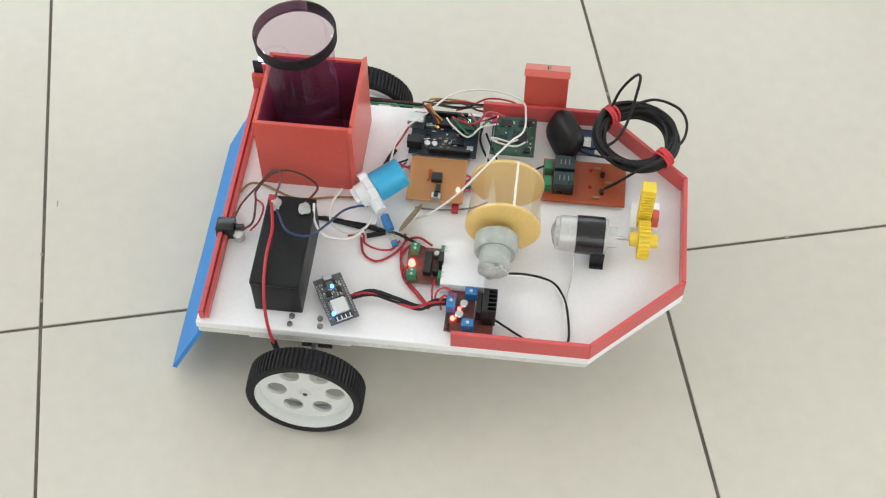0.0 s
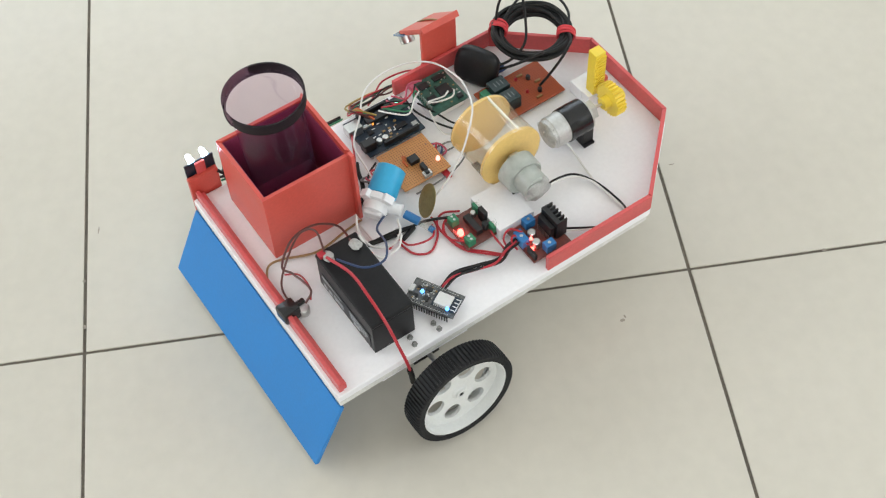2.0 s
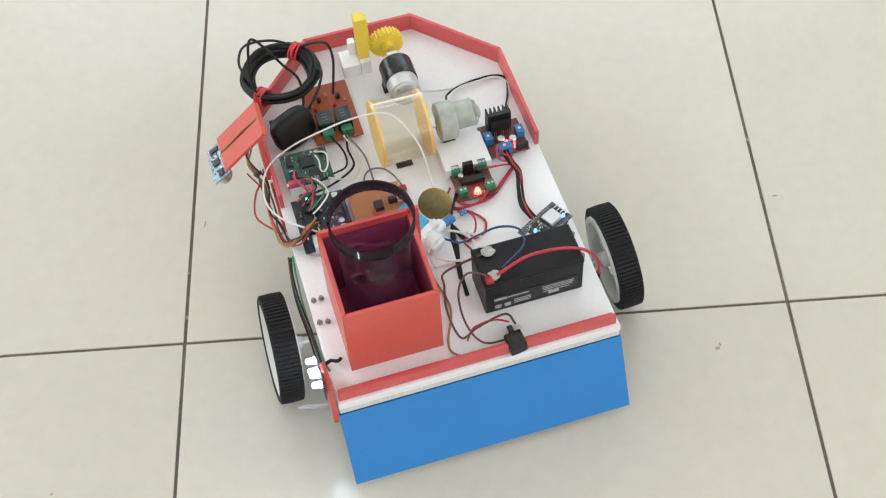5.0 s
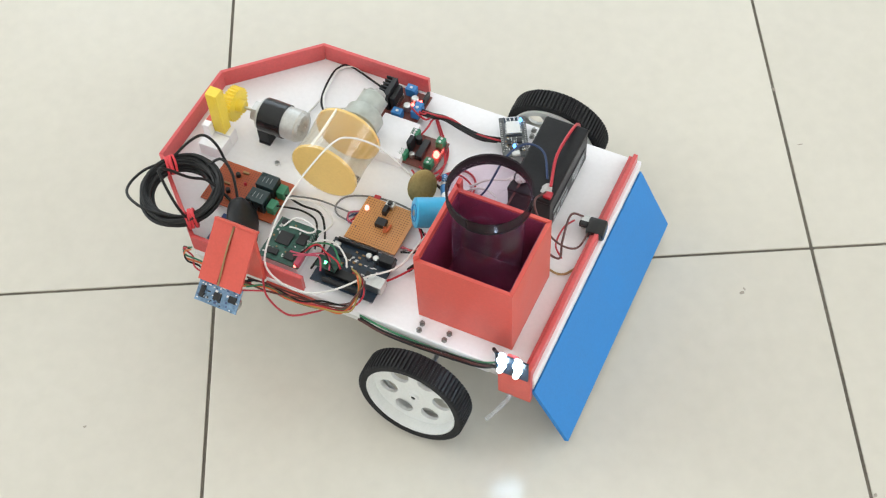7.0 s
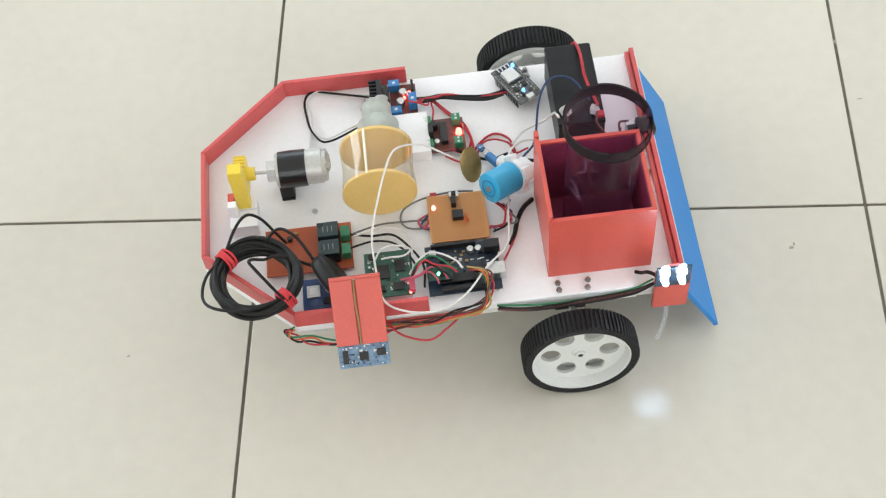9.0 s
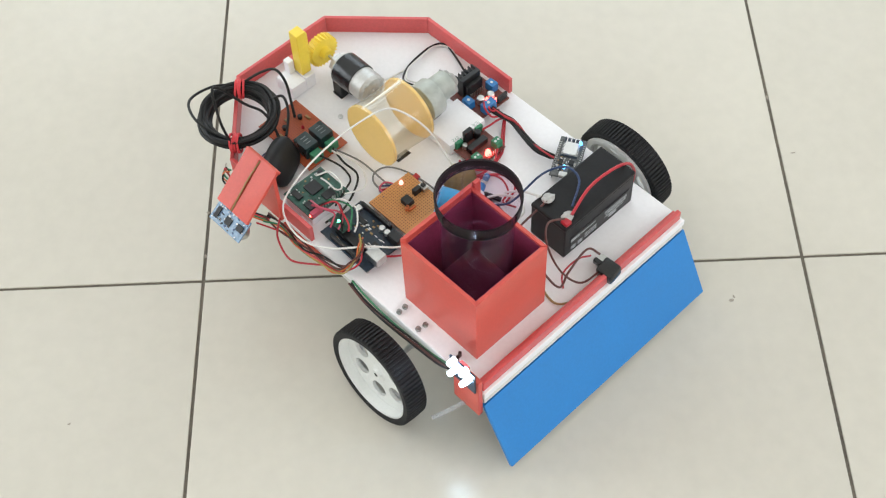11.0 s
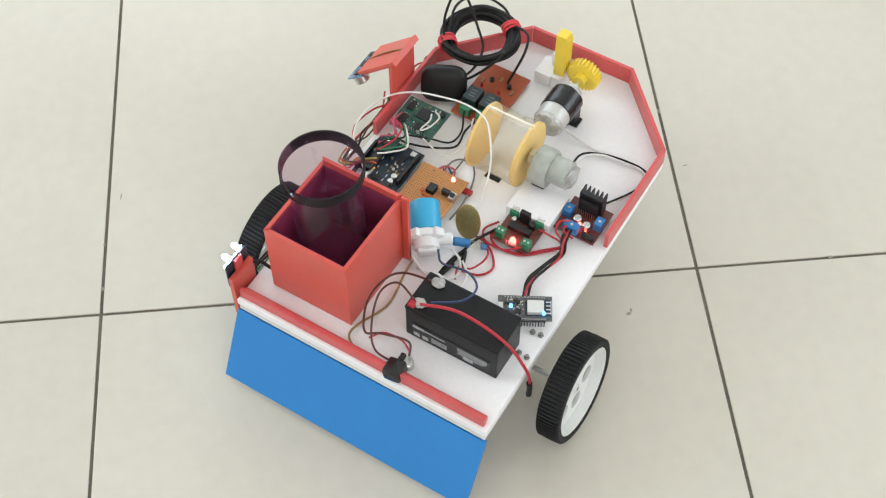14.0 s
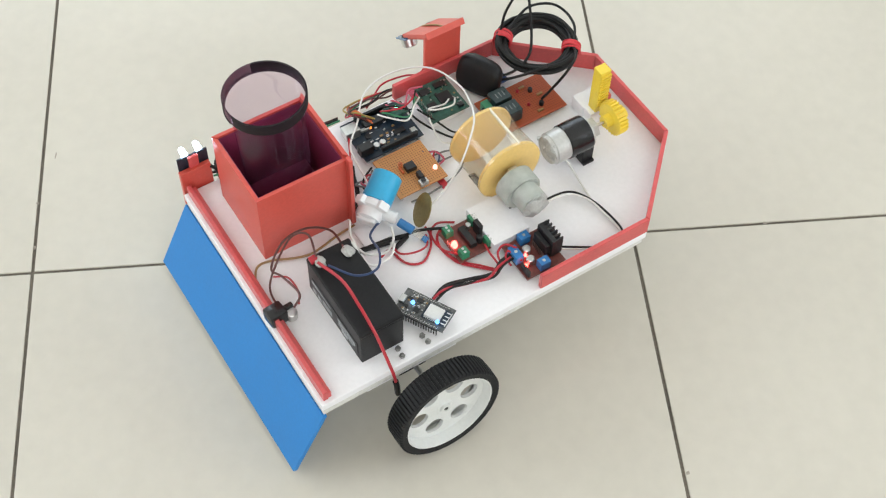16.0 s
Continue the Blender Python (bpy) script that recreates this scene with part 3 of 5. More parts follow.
def dots(parent, x0, y0, x1, y1, z, material, step=0.00254, r=0.0005):
    """The drilled hole grid of a prototype board."""
    vs, fs = [], []
    for i in range(1, int((x1 - x0) / step)):
        for j in range(1, int((y1 - y0) / step)):
            x, y, k = x0 + i * step, y0 + j * step, len(vs)
            vs += [(x - r, y - r, z), (x + r, y - r, z), (x + r, y + r, z), (x - r, y + r, z), (x, y, z + 0.00012)]
            fs += [(k, k + 1, k + 4), (k + 1, k + 2, k + 4), (k + 2, k + 3, k + 4), (k + 3, k, k + 4)]
    me = bpy.data.meshes.new("hole_grid")
    me.from_pydata(vs, [], fs)
    me.materials.append(material)
    ob = new("hole_grid", me)
    ob.parent = parent
    return tagged(ob, kind="stuff")


def boards():
    rnd = random.Random(5)
    # tan prototype board
    b = board("prototype_board", -0.1195, -0.0670, -0.0665, -0.0160, 0.0985, PERF, "tan drilled prototype board with switch, chip and lit lamps")
    z = 0.1002
    dots(b, -0.1195, -0.0670, -0.0665, -0.0160, z + 0.00005, HOLE)
    on(b, "chip", CHIP, (-0.0930, -0.0415, z), (0.0100, 0.0085, 0.0055))
    on(b, "switch", STEEL, (-0.0945, -0.0195, z), (0.0085, 0.0060, 0.0050))
    on(b, "switch_cap", CHIP, (-0.0945, -0.0195, z + 0.0051), (0.0040, 0.0040, 0.002))
    on(b, "transistor", CHIP, (-0.0955, -0.0270, z), (0.0045, 0.0085, 0.0070))
    led(b, LEDS, (-0.1140, -0.0300, z), 0.0020)
    part("coil", sweep(bmesh.new(), [(-0.0862 + 0.0016 * math.cos(k * 0.9), -0.0480 + 0.0016 * math.sin(k * 0.9), z + 0.0004 * k) for k in range(18)], 0.0006, 5, n=3), WORG, b, "orange upright wire coil", smooth=True)
    on(b, "resistor", WORG, (-0.0845, -0.0430, z), (0.0022, 0.0080, 0.0022))
    on(b, "connector", WRED, (-0.1130, -0.0150, 0.0925), (0.0060, 0.0120, 0.0035))
    # power board with terminals
    b = board("power_board", -0.1165, 0.0350, -0.0765, 0.0735, 0.0965, PCBR, "small red-brown power board with green terminals, red light")
    z = 0.0982
    for x, y in ((-0.0830, 0.0405), (-0.0830, 0.0680), (-0.1105, 0.0410), (-0.1105, 0.0680)):
        t = on(b, "terminal", TERMG, (x, y, z), (0.0080, 0.0085, 0.0085))
        for d in (-0.002, 0.002):
            part("screw", cyl(bmesh.new(), (x, y + d, z + 0.0083), (x, y + d, z + 0.0089), 0.0013, 8), STEEL, t)
    on(b, "chip", CHIP, (-0.0960, 0.0540, z), (0.0070, 0.0230, 0.0060), bevel=0.0005)
    on(b, "regulator", CHIP, (-0.1080, 0.0530, z), (0.0045, 0.0100, 0.0150))
    can(b, "capacitor", CHIP, (-0.1040, 0.0625, z), 0.0032, 0.009)
    can(b, "capacitor", STEEL, (-0.1030, 0.0440, z), 0.0026, 0.006)
    led(b, LEDR, (-0.0815, 0.0545, z), 0.0029)
    pin_row(b, (-0.0770, 0.050), (-0.0770, 0.060), 5, z)
    # motor driver with a finned sink
    b = board("motor_driver", -0.1600, 0.0785, -0.1175, 0.1205, 0.0970, PCBR, "red motor driver board with black heat sink, blue terminals")
    z = 0.0987
    s = on(b, "heat_sink", CHIP, (-0.1520, 0.0995, z), (0.0050, 0.0240, 0.0230), bevel=0.0004)
    for k in range(6):
        on(s, "fin", CHIP, (-0.1580, 0.0885 + 0.0044 * k, z), (0.0070, 0.0013, 0.0230), bevel=0)
    on(b, "driver_chip", CHIP, (-0.1465, 0.0995, z + 0.004), (0.0045, 0.0195, 0.0130))
    pin_row(b, (-0.1430, 0.0920), (-0.1430, 0.1075), 8, z, 0.007)
    for x, y, w, d in ((-0.1380, 0.0835, 0.0105, 0.0080), (-0.1380, 0.1160, 0.0105, 0.0080), (-0.1215, 0.0950, 0.0080, 0.0150)):
        t = on(b, "terminal", TERMB, (x, y, z), (w, d, 0.0100))
        part("screw", cyl(bmesh.new(), (x, y, z + 0.0098), (x, y, z + 0.0104), 0.0016, 8), STEEL, t)
    for x, y in ((-0.1330, 0.0955), (-0.1300, 0.1065)):
        can(b, "capacitor", STEEL, (x, y, z), 0.0040, 0.0080)
    led(b, LEDR, (-0.1240, 0.1080, z), 0.0018)
    led(b, LEDR, (-0.1290, 0.1000, z + 0.004), 0.0014)
    on(b, "header", CHIP, (-0.1205, 0.1130, z), (0.0025, 0.0130, 0.0080))
    # wifi board on header pins, turned
    m = pose(-0.0203, 0.1020, 0, 0, 0, 29)
    b = board("wifi_board", -0.0130, -0.0245, 0.0130, 0.0245, 0.1030, PCBW, "dark grey wireless controller board with bright metal shield, blue light", m, spacers=False)
    z = 0.1047
    on(b, "shield", SHIELD, (0, 0.0095, z), (0.0130, 0.0150, 0.0030), m, 0.0004)
    on(b, "module", PCBK, (0, 0.0120, z - 0.0001), (0.0165, 0.0240, 0.0010), m, 0)
    for k in range(4):
        on(b, "antenna_trace", SILK, (-0.006 + 0.004 * k, 0.0212, z + 0.0009), (0.0010, 0.0045, 0.0002), m, 0)
    on(b, "antenna_trace", SILK, (0, 0.0234, z + 0.0009), (0.0150, 0.0008, 0.0002), m, 0)
    on(b, "usb_socket", STEEL, (0, -0.0225, z), (0.0078, 0.0055, 0.0028), m, 0.0004)
    for x, y, w, d in ((0.0045, -0.0060, 0.005, 0.005), (-0.0055, -0.0075, 0.004, 0.006), (-0.0040, -0.0165, 0.003, 0.004), (0.0050, -0.0165, 0.003, 0.004)):
        on(b, "chip", CHIP, (x, y, z), (w, d, 0.0014), m, 0)
    for k in range(9):
        on(b, "print_bar", SILK, (rnd.uniform(-0.009, 0.009), rnd.uniform(-0.019, -0.003), z), (0.0014, 0.0007, 0.0002), m, 0)
    for k in range(26):
        on(b, "component", rnd.choice((SILK, STEEL, STEEL, WTAN)), (rnd.uniform(-0.009, 0.009), rnd.uniform(-0.020, -0.001), z), (rnd.uniform(0.0008, 0.002), rnd.uniform(0.0008, 0.002), 0.0008), m, 0)
    for s in (-1, 1):
        bm = bmesh.new()
        box(bm, s * 0.0115 - 0.0012, -0.0190, 0.1005, s * 0.0115 + 0.0012, 0.0190, 0.1029, 0, m)
        for k in range(15):
            box(bm, s * 0.0115 - 0.0004, -0.0178 + k * 0.00254 - 0.0004, Z, s * 0.0115 + 0.0004, -0.0178 + k * 0.00254 + 0.0004, 0.1058, 0, m)
        part("pin_strip", bm, [CHIP], b, "row of black header pins")
    for s in (-1, 1):
        for k in range(15):
            on(b, "solder_pad", SHIELD, (s * 0.0115, -0.0178 + k * 0.00254, z - 0.0001), (0.0016, 0.0014, 0.0003), m, 0)
    for k in range(8):
        on(b, "module_pad", SHIELD, (0.0072, 0.0030 + k * 0.0018, z + 0.0008), (0.0016, 0.0009, 0.0003), m, 0)
        on(b, "module_pad", SHIELD, (-0.0072, 0.0030 + k * 0.0018, z + 0.0008), (0.0016, 0.0009, 0.0003), m, 0)
    for x, y in ((-0.0215, 0.1205), (-0.0150, 0.0905)):
        led(b, LEDB, (x, y, z + 0.0030 * (y > 0.1)), 0.0015)
    # main controller
    b = board("controller_board", -0.1265, -0.1215, -0.0620, -0.0705, 0.0985, PCBK, "black microcontroller board with header sockets and plugged jumper wires")
    z = 0.1002
    on(b, "socket_strip", CHIP, (-0.1010, -0.0735, z), (0.0400, 0.0026, 0.0060), bevel=0.0002)
    on(b, "socket_strip", CHIP, (-0.0955, -0.1185, z), (0.0380, 0.0026, 0.0060), bevel=0.0002)
    on(b, "usb_socket", STEEL, (-0.0655, -0.1060, z), (0.0160, 0.0120, 0.0105), bevel=0.0005)
    on(b, "power_socket", CHIP, (-0.0670, -0.0800, z), (0.0140, 0.0090, 0.0105), bevel=0.0008)
    for x in (-0.0860, -0.0790):
        can(b, "capacitor", STEEL, (x, -0.0800, z), 0.0031, 0.0055)
    on(b, "chip", CHIP, (-0.0980, -0.1080, z), (0.0340, 0.0085, 0.0048), bevel=0.0004)
    on(b, "chip", CHIP, (-0.0790, -0.0960, z), (0.0055, 0.0055, 0.0012))
    on(b, "crystal", STEEL, (-0.0800, -0.1040, z), (0.0100, 0.0038, 0.0035), bevel=0.001)
    for k in range(16):
        on(b, "print_bar", SILK, (rnd.uniform(-0.120, -0.070), rnd.uniform(-0.102, -0.082), z), (rnd.uniform(0.001, 0.004), 0.0009, 0.0002), None, 0)
    for k in range(26):
        on(b, "component", rnd.choice((SILK, STEEL, CHIP, WTAN)), (rnd.uniform(-0.123, -0.068), rnd.uniform(-0.116, -0.078), z), (rnd.uniform(0.001, 0.003), rnd.uniform(0.001, 0.002), rnd.uniform(0.0006, 0.0016)), None, 0)
    on(b, "reset_button", STEEL, (-0.1200, -0.0790, z), (0.0060, 0.0060, 0.0030))
    on(b, "chip", CHIP, (-0.1080, -0.0860, z), (0.0120, 0.0050, 0.0020))
    sub = on(b, "sensor_module", PCBG, (-0.1150, -0.1040, z + 0.0080), (0.0210, 0.0150, 0.0014))
    on(sub, "chip", CHIP, (-0.1130, -0.1070, z + 0.0095), (0.0060, 0.0045, 0.0014))
    led(sub, LEDG, (-0.1165, -0.1060, z + 0.0095), 0.0014)
    led(b, LEDO, (-0.0865, -0.1042, z), 0.0012)
    # green single-board computer over a white block
    on(ROBOT, "foam_block", WHITE, (-0.1600, -0.0985, Z), (0.0380, 0.0400, 0.0115), label="white foam block under the green board")
    b = board("green_board", -0.1810, -0.1200, -0.1390, -0.0735, 0.1042, PCBG, "green circuit board with chips and a white looped wire", spacers=False)
    z = 0.1059
    for x, y, w, d, h in ((-0.1660, -0.0950, 0.014, 0.014, 0.0016), (-0.1500, -0.0900, 0.009, 0.012, 0.0014), (-0.1700, -0.1120, 0.012, 0.006, 0.0020), (-0.1520, -0.1110, 0.010, 0.008, 0.0014), (-0.1740, -0.0790, 0.006, 0.005, 0.003)):
        on(b, "chip", CHIP, (x, y, z), (w, d, h))
    for k in range(40):
        on(b, "component", rnd.choice((SILK, STEEL, STEEL, CHIP, WTAN)), (rnd.uniform(-0.178, -0.142), rnd.uniform(-0.117, -0.077), z), (rnd.uniform(0.001, 0.0025), rnd.uniform(0.001, 0.0022), 0.0007), None, 0)
    on(b, "plug", WPNK, (-0.1405, -0.1130, z), (0.0050, 0.0120, 0.0060))
    led(b, LEDR, (-0.1425, -0.1187, z), 0.0011)
    pin_row(b, (-0.1410, -0.1040), (-0.1410, -0.0800), 9, z)
    # red prototype board with two relays
    b = board("relay_board", -0.2690, -0.0800, -0.1910, -0.0310, 0.0955, PERFR, "red-brown drilled prototype board with two relays")
    z = 0.0972
    dots(b, -0.2690, -0.0800, -0.2200, -0.0310, z + 0.00005, HOLER)
    for y in (-0.0465, -0.0655):
        r = on(b, "relay", RELAY, (-0.2110, y, z), (0.0190, 0.0155, 0.0155), bevel=0.0006, label="black relay cube")
        for k in range(3):
            on(r, "print_bar", DIMPRINT, (-0.2110 - 0.004 + 0.004 * k, y, z + 0.0156), (0.0007, 0.0060, 0.0002), None, 0)
        on(b, "terminal", TERMG, (-0.1960, y, z), (0.0080, 0.0110, 0.0100))
    for x, y in ((-0.2470, -0.0440), (-0.2470, -0.0640)):
        can(b, "transistor", CHIP, (x, y, z), 0.0024, 0.0050)
    for x, y in ((-0.2360, -0.0500), (-0.2360, -0.0700)):
        led(b, WRED, (x, y, z), 0.0015)
    for x, y in ((-0.2530, -0.0560), (-0.2420, -0.0380), (-0.2420, -0.0720)):
        on(b, "resistor", WTAN, (x, y, z), (0.0062, 0.0022, 0.0022))
    # blue positioning board with the antenna puck standing beside it
    b = board("positioning_board", -0.2380, -0.1190, -0.2110, -0.0880, 0.0960, PCBB, "dark blue positioning module board with metal square")
    on(b, "shield", STEEL, (-0.2280, -0.1020, 0.0977), (0.0120, 0.0120, 0.0022))
    on(b, "sticker", SILK, (-0.2280, -0.1020, 0.1001), (0.0070, 0.0070, 0.0002), None, 0)
    on(b, "chip", CHIP, (-0.2170, -0.1120, 0.0977), (0.0060, 0.0060, 0.0014))
    m = pose(-0.2085, -0.0985, ZD + 0.0190, 0, -24, 27)
    bm = bmesh.new()
    bmesh.ops.create_uvsphere(bm, u_segments=28, v_segments=16, radius=1.0)
    for v in bm.verts:
        k = sum(abs(q) ** 3.4 for q in v.co) ** (-1 / 3.4)
        v.co = m @ Vector((v.co.x * k * 0.0095, v.co.y * k * 0.0235, v.co.z * k * 0.0188))
    puck = part("antenna_puck", bm, BLACK, ROBOT, "black rounded antenna puck leaning beside the cable coil", smooth=True)
    part("sticker", box(bmesh.new(), -0.0099, -0.0100, -0.0070, -0.0093, 0.0100, 0.0080, 0, m), SILK, puck)


boards()


# ---- winch: yellow-ended spool, gearmotor, foam blocks
def winch():
    c = (-0.1600, 0.0, 0.1272)
    sp = part("spool", lathe(bmesh.new(), [(0.0337, 0.0), (0.0331, 0.008), (0.0318, 0.026), (0.0331, 0.044), (0.0337, 0.0520), (0.0339, 0.0520), (0.0333, 0.044), (0.0320, 0.026), (0.0333, 0.008), (0.0339, 0.0)], axis_m((c[0], -0.0251, c[2]), (0, 1, 0)), 56, close=True), CLEAR, ROBOT, "clear plastic spool with yellow round ends", smooth=True)
    for y in (-0.0250, 0.0230):
        part("end_disc", cyl(bmesh.new(), (c[0], y, c[2]), (c[0], y + 0.0036, c[2]), 0.0336, 56, 0.0005), YELLOW, sp, "yellow round end disc", smooth=True)
    bm = box(bmesh.new(), -0.0010, -0.0240, 0.0318, 0.0010, 0.0250, 0.0341, 0.0003, pose(c[0], 0, c[2], 0, -15, 0))
    part("film_seam", bm, SEAM, sp, "whitish seam of the clear film")
    m = part("winch_motor", lathe(bmesh.new(), [(0.0175, 0.0), (0.0195, 0.0012), (0.0195, 0.0160), (0.0180, 0.0180)], axis_m((c[0] + 0.004, 0.0365, c[2] - 0.001), (0, 1, 0)), 36), GREYP, ROBOT, "grey geared winch motor with black foot", smooth=True)
    part("motor_can", lathe(bmesh.new(), [(0.0138, 0.0), (0.0138, 0.0170), (0.0125, 0.0185), (0.0050, 0.0190), (0.0045, 0.0205)], axis_m((c[0] + 0.004, 0.0546, c[2] + 0.002), (0, 1, 0)), 32), GREYP, m, smooth=True)
    blob("glue_cap", m, (c[0] + 0.004, 0.0735, c[2] + 0.003), (0.0128, 0.0058, 0.0122), 7, "grey glue on the motor end")
    part("nut", lathe(bmesh.new(), [(0.0085, 0), (0.0085, 0.0060)], axis_m((c[0], 0.0285, c[2]), (0, 1, 0)), 6), STEEL, m)
    part("foot", box(bmesh.new(), -0.1560, 0.0385, 0.1072, -0.1440, 0.0520, 0.1170, 0.0006), BLACK, m)
    on(ROBOT, "foam_block", WHITE, (-0.1290, 0.0545, Z), (0.0390, 0.0470, 0.0145), label="white foam block beside the winch motor")
    # deck is not cut here: a black plate gives the slot's inner shade
    part("slot_shade_plate", box(bmesh.new(), -0.1465, -0.0105, Z, -0.1395, 0.0060, Z + 0.0005), CHIP, ROBOT, "thin black plate on the deck for the shade inside a slot")


winch()


def gear_drive():
    y, z = 0.0200, 0.1190
    m = part("gear_motor", cyl(bmesh.new(), (-0.2535, y, z), (-0.2100, y, z), 0.0160, 36, 0.001), MOTOR, ROBOT, "silver motor wrapped in black tape with yellow gear", smooth=True)
    part("tape", lathe(bmesh.new(), [(0.0161, 0), (0.0172, 0.0002), (0.0175, 0.012), (0.0172, 0.0250), (0.0161, 0.0252)], axis_m((-0.2505, y, z), (1, 0, 0)), 36), TAPE, m, "glossy black tape round the motor", smooth=True)
    part("end_cap", lathe(bmesh.new(), [(0.0150, 0), (0.0140, 0.0030), (0.0060, 0.0034), (0.0055, 0.0055)], axis_m((-0.2100, y, z), (1, 0, 0)), 28), MOTOR, m, smooth=True)
    blob("glue_cap", m, (-0.2080, y + 0.002, z + 0.003), (0.0045, 0.0110, 0.0100), 2, "grey glue on the motor end")
    part("nut", lathe(bmesh.new(), [(0.0105, 0), (0.0105, 0.0080)], axis_m((-0.2617, y, z), (1, 0, 0)), 6), STEEL, m)
    part("shaft", cyl(bmesh.new(), (-0.2830, y, z), (-0.2610, y, z), 0.0016, 10), STEEL, m)
    bm = box(bmesh.new(), -0.2525, 0.0040, Z, -0.2400, 0.0380, Z + 0.0030, 0.0005)
    box(bm, -0.2525, 0.0050, Z, -0.2400, 0.0350, 0.1110, 0.0005)
    part("foot", bm, BLACK, m, "black plastic motor foot")
    bm, n = bmesh.new(), 26
    pts = []
    for k in range(n):
        for da, r in ((-0.30, 0.0154), (-0.16, 0.0176), (0.16, 0.0176), (0.30, 0.0154)):
            a = 2 * math.pi * (k + da) / n
            pts.append((r * math.cos(a), r * math.sin(a)))
    prism(bm, pts, 0, 0.0098, axis_m((-0.2904, y, z), (1, 0, 0)))
    g = part("gear", bm, GEARY, m, "yellow toothed plastic gear")
    for x, d in ((-0.2804, 1), (-0.2906, -1)):
        part("hub", lathe(bmesh.new(), [(0.0068, 0), (0.0062, 0.0072)], axis_m((x, y, z), (d, 0, 0)), 20), GEARY, g, smooth=True)
    bm = box(bmesh.new(), -0.2912, -0.0115, 0.1092, -0.2790, 0.0000, 0.1640, 0.0006)
    rk = part("gear_rack", bm, GEARY, ROBOT, "upright yellow toothed rack")
    for k in range(11):
        part("tooth", box(bmesh.new(), -0.2910, 0.0001, 0.1190 + 0.0039 * k, -0.2792, 0.0018, 0.1210 + 0.0039 * k), GEARY, rk)
    part("rack_base", box(bmesh.new(), -0.2990, -0.0300, Z, -0.2740, -0.0117, 0.1075, 0.0006), WHITE, ROBOT, "white block that holds the rack")
    part("rack_foot", box(bmesh.new(), -0.2990, -0.0113, Z, -0.2740, 0.0000, 0.1090, 0.0006), WHITE, ROBOT, "white block under the rack")
    part("rack_guide", box(bmesh.new(), -0.2985, -0.0190, 0.1077, -0.2905, -0.0118, 0.1240, 0.0006), WHITE, ROBOT, "white rack guide")
    part("rack_stop", box(bmesh.new(), -0.2985, -0.0112, 0.1092, -0.2924, -0.0020, 0.1230, 0.0005), RED, ROBOT, "small red board piece behind the rack")
    part("bolt_nut", lathe(bmesh.new(), [(0.0026, 0), (0.0026, 0.0020)], pose(-0.2230, -0.0120, Z), 6), STEEL, ROBOT)


gear_drive()


# ---- water valve with hose joints, brass disc
def valve():
    a, b = Vector((-0.0625, -0.0305, 0.1225)), Vector((-0.0275, -0.0063, 0.1115))
    d = (b - a).normalized()
    v = part("valve_coil", lathe(bmesh.new(), [(0.0130, 0), (0.0142, 0.0008), (0.0145, 0.0285), (0.0138, 0.0295)], axis_m(a, d), 36), VBLUE, ROBOT, "sky-blue coil of a white water valve", smooth=True)
    part("coil_pin", cyl(bmesh.new(), a - d * 0.0012, a + d * 0.001, 0.0028, 12), STEEL, v)
    part("coil_ring", lathe(bmesh.new(), [(0.0075, 0), (0.0085, 0), (0.0085, 0.0006), (0.0075, 0.0006)], axis_m(a - d * 0.0005, d), 24, close=True), TERMB, v)
    e = a + d * 0.0297
    w = part("valve_body", lathe(bmesh.new(), [(0.0130, 0), (0.0150, 0.0010), (0.0150, 0.0070), (0.0120, 0.0085), (0.0115, 0.0170), (0.0070, 0.0190)], axis_m(e, d), 28), VWHITE, ROBOT, "white moulded plastic valve body with ports", smooth=True)
    m = axis_m(e, d)
    for k in range(4):
        q = m @ pose(0, 0, 0, 0, 0, 45 + 90 * k)
        part("lug", box(bmesh.new(), 0.0085, -0.0055, 0.0005, 0.0185, 0.0055, 0.0085, 0.0008, q), VWHITE, w)
    part("port", box(bmesh.new(), -0.0085, -0.0070, 0.0080, 0.0085, 0.0070, 0.0215, 0.0012, m), VWHITE, w)
    side = Vector((-0.62, 0.78, -0.12)).normalized()
    p = e + d * 0.0070
    part("inlet", cyl(bmesh.new(), p, p + side * 0.0240, 0.0058, 20, 0.0008), VWHITE, w, smooth=True)
    part("outlet", cyl(bmesh.new(), p, p - Vector((0.10, 0.35, 0.90)) * 0.0155, 0.0062, 20, 0.0008), VWHITE, w, smooth=True)
    part("foam_pad", box(bmesh.new(), -0.0430, -0.0100, Z, -0.0120, 0.0130, Z + 0.0040, 0.0008, pose(0, 0, 0)), WHITE, w)
    t = part("hose_joint", cyl(bmesh.new(), (-0.0500, 0.0085, 0.1045), (-0.0575, 0.0220, 0.1010), 0.0042, 18, 0.0005), TERMB, ROBOT, "blue hose joint with clear sleeve", smooth=True)
    part("sleeve", cyl(bmesh.new(), (-0.0570, 0.0210, 0.1012), (-0.0635, 0.0350, 0.0975), 0.0034, 16, 0.0004), CLEAR, t, smooth=True)
    part("plug", cyl(bmesh.new(), (-0.0620, 0.0315, 0.0984), (-0.0640, 0.0362, 0.0972), 0.0030, 14), TERMB, t)
    nrm = Vector((0.80, -0.35, 0.5)).normalized()
    c = Vector((-0.0752, 0.0099, 0.1065))
    part("brass_disc", lathe(bmesh.new(), [(0.0155, 0), (0.0165, 0.0003), (0.0165, 0.0007), (0.0155, 0.001), (0.0100, 0.0011)], axis_m(c, nrm), 40), BRASS, ROBOT, "dull brass sensor disc leaning on the deck", smooth=True)


valve()


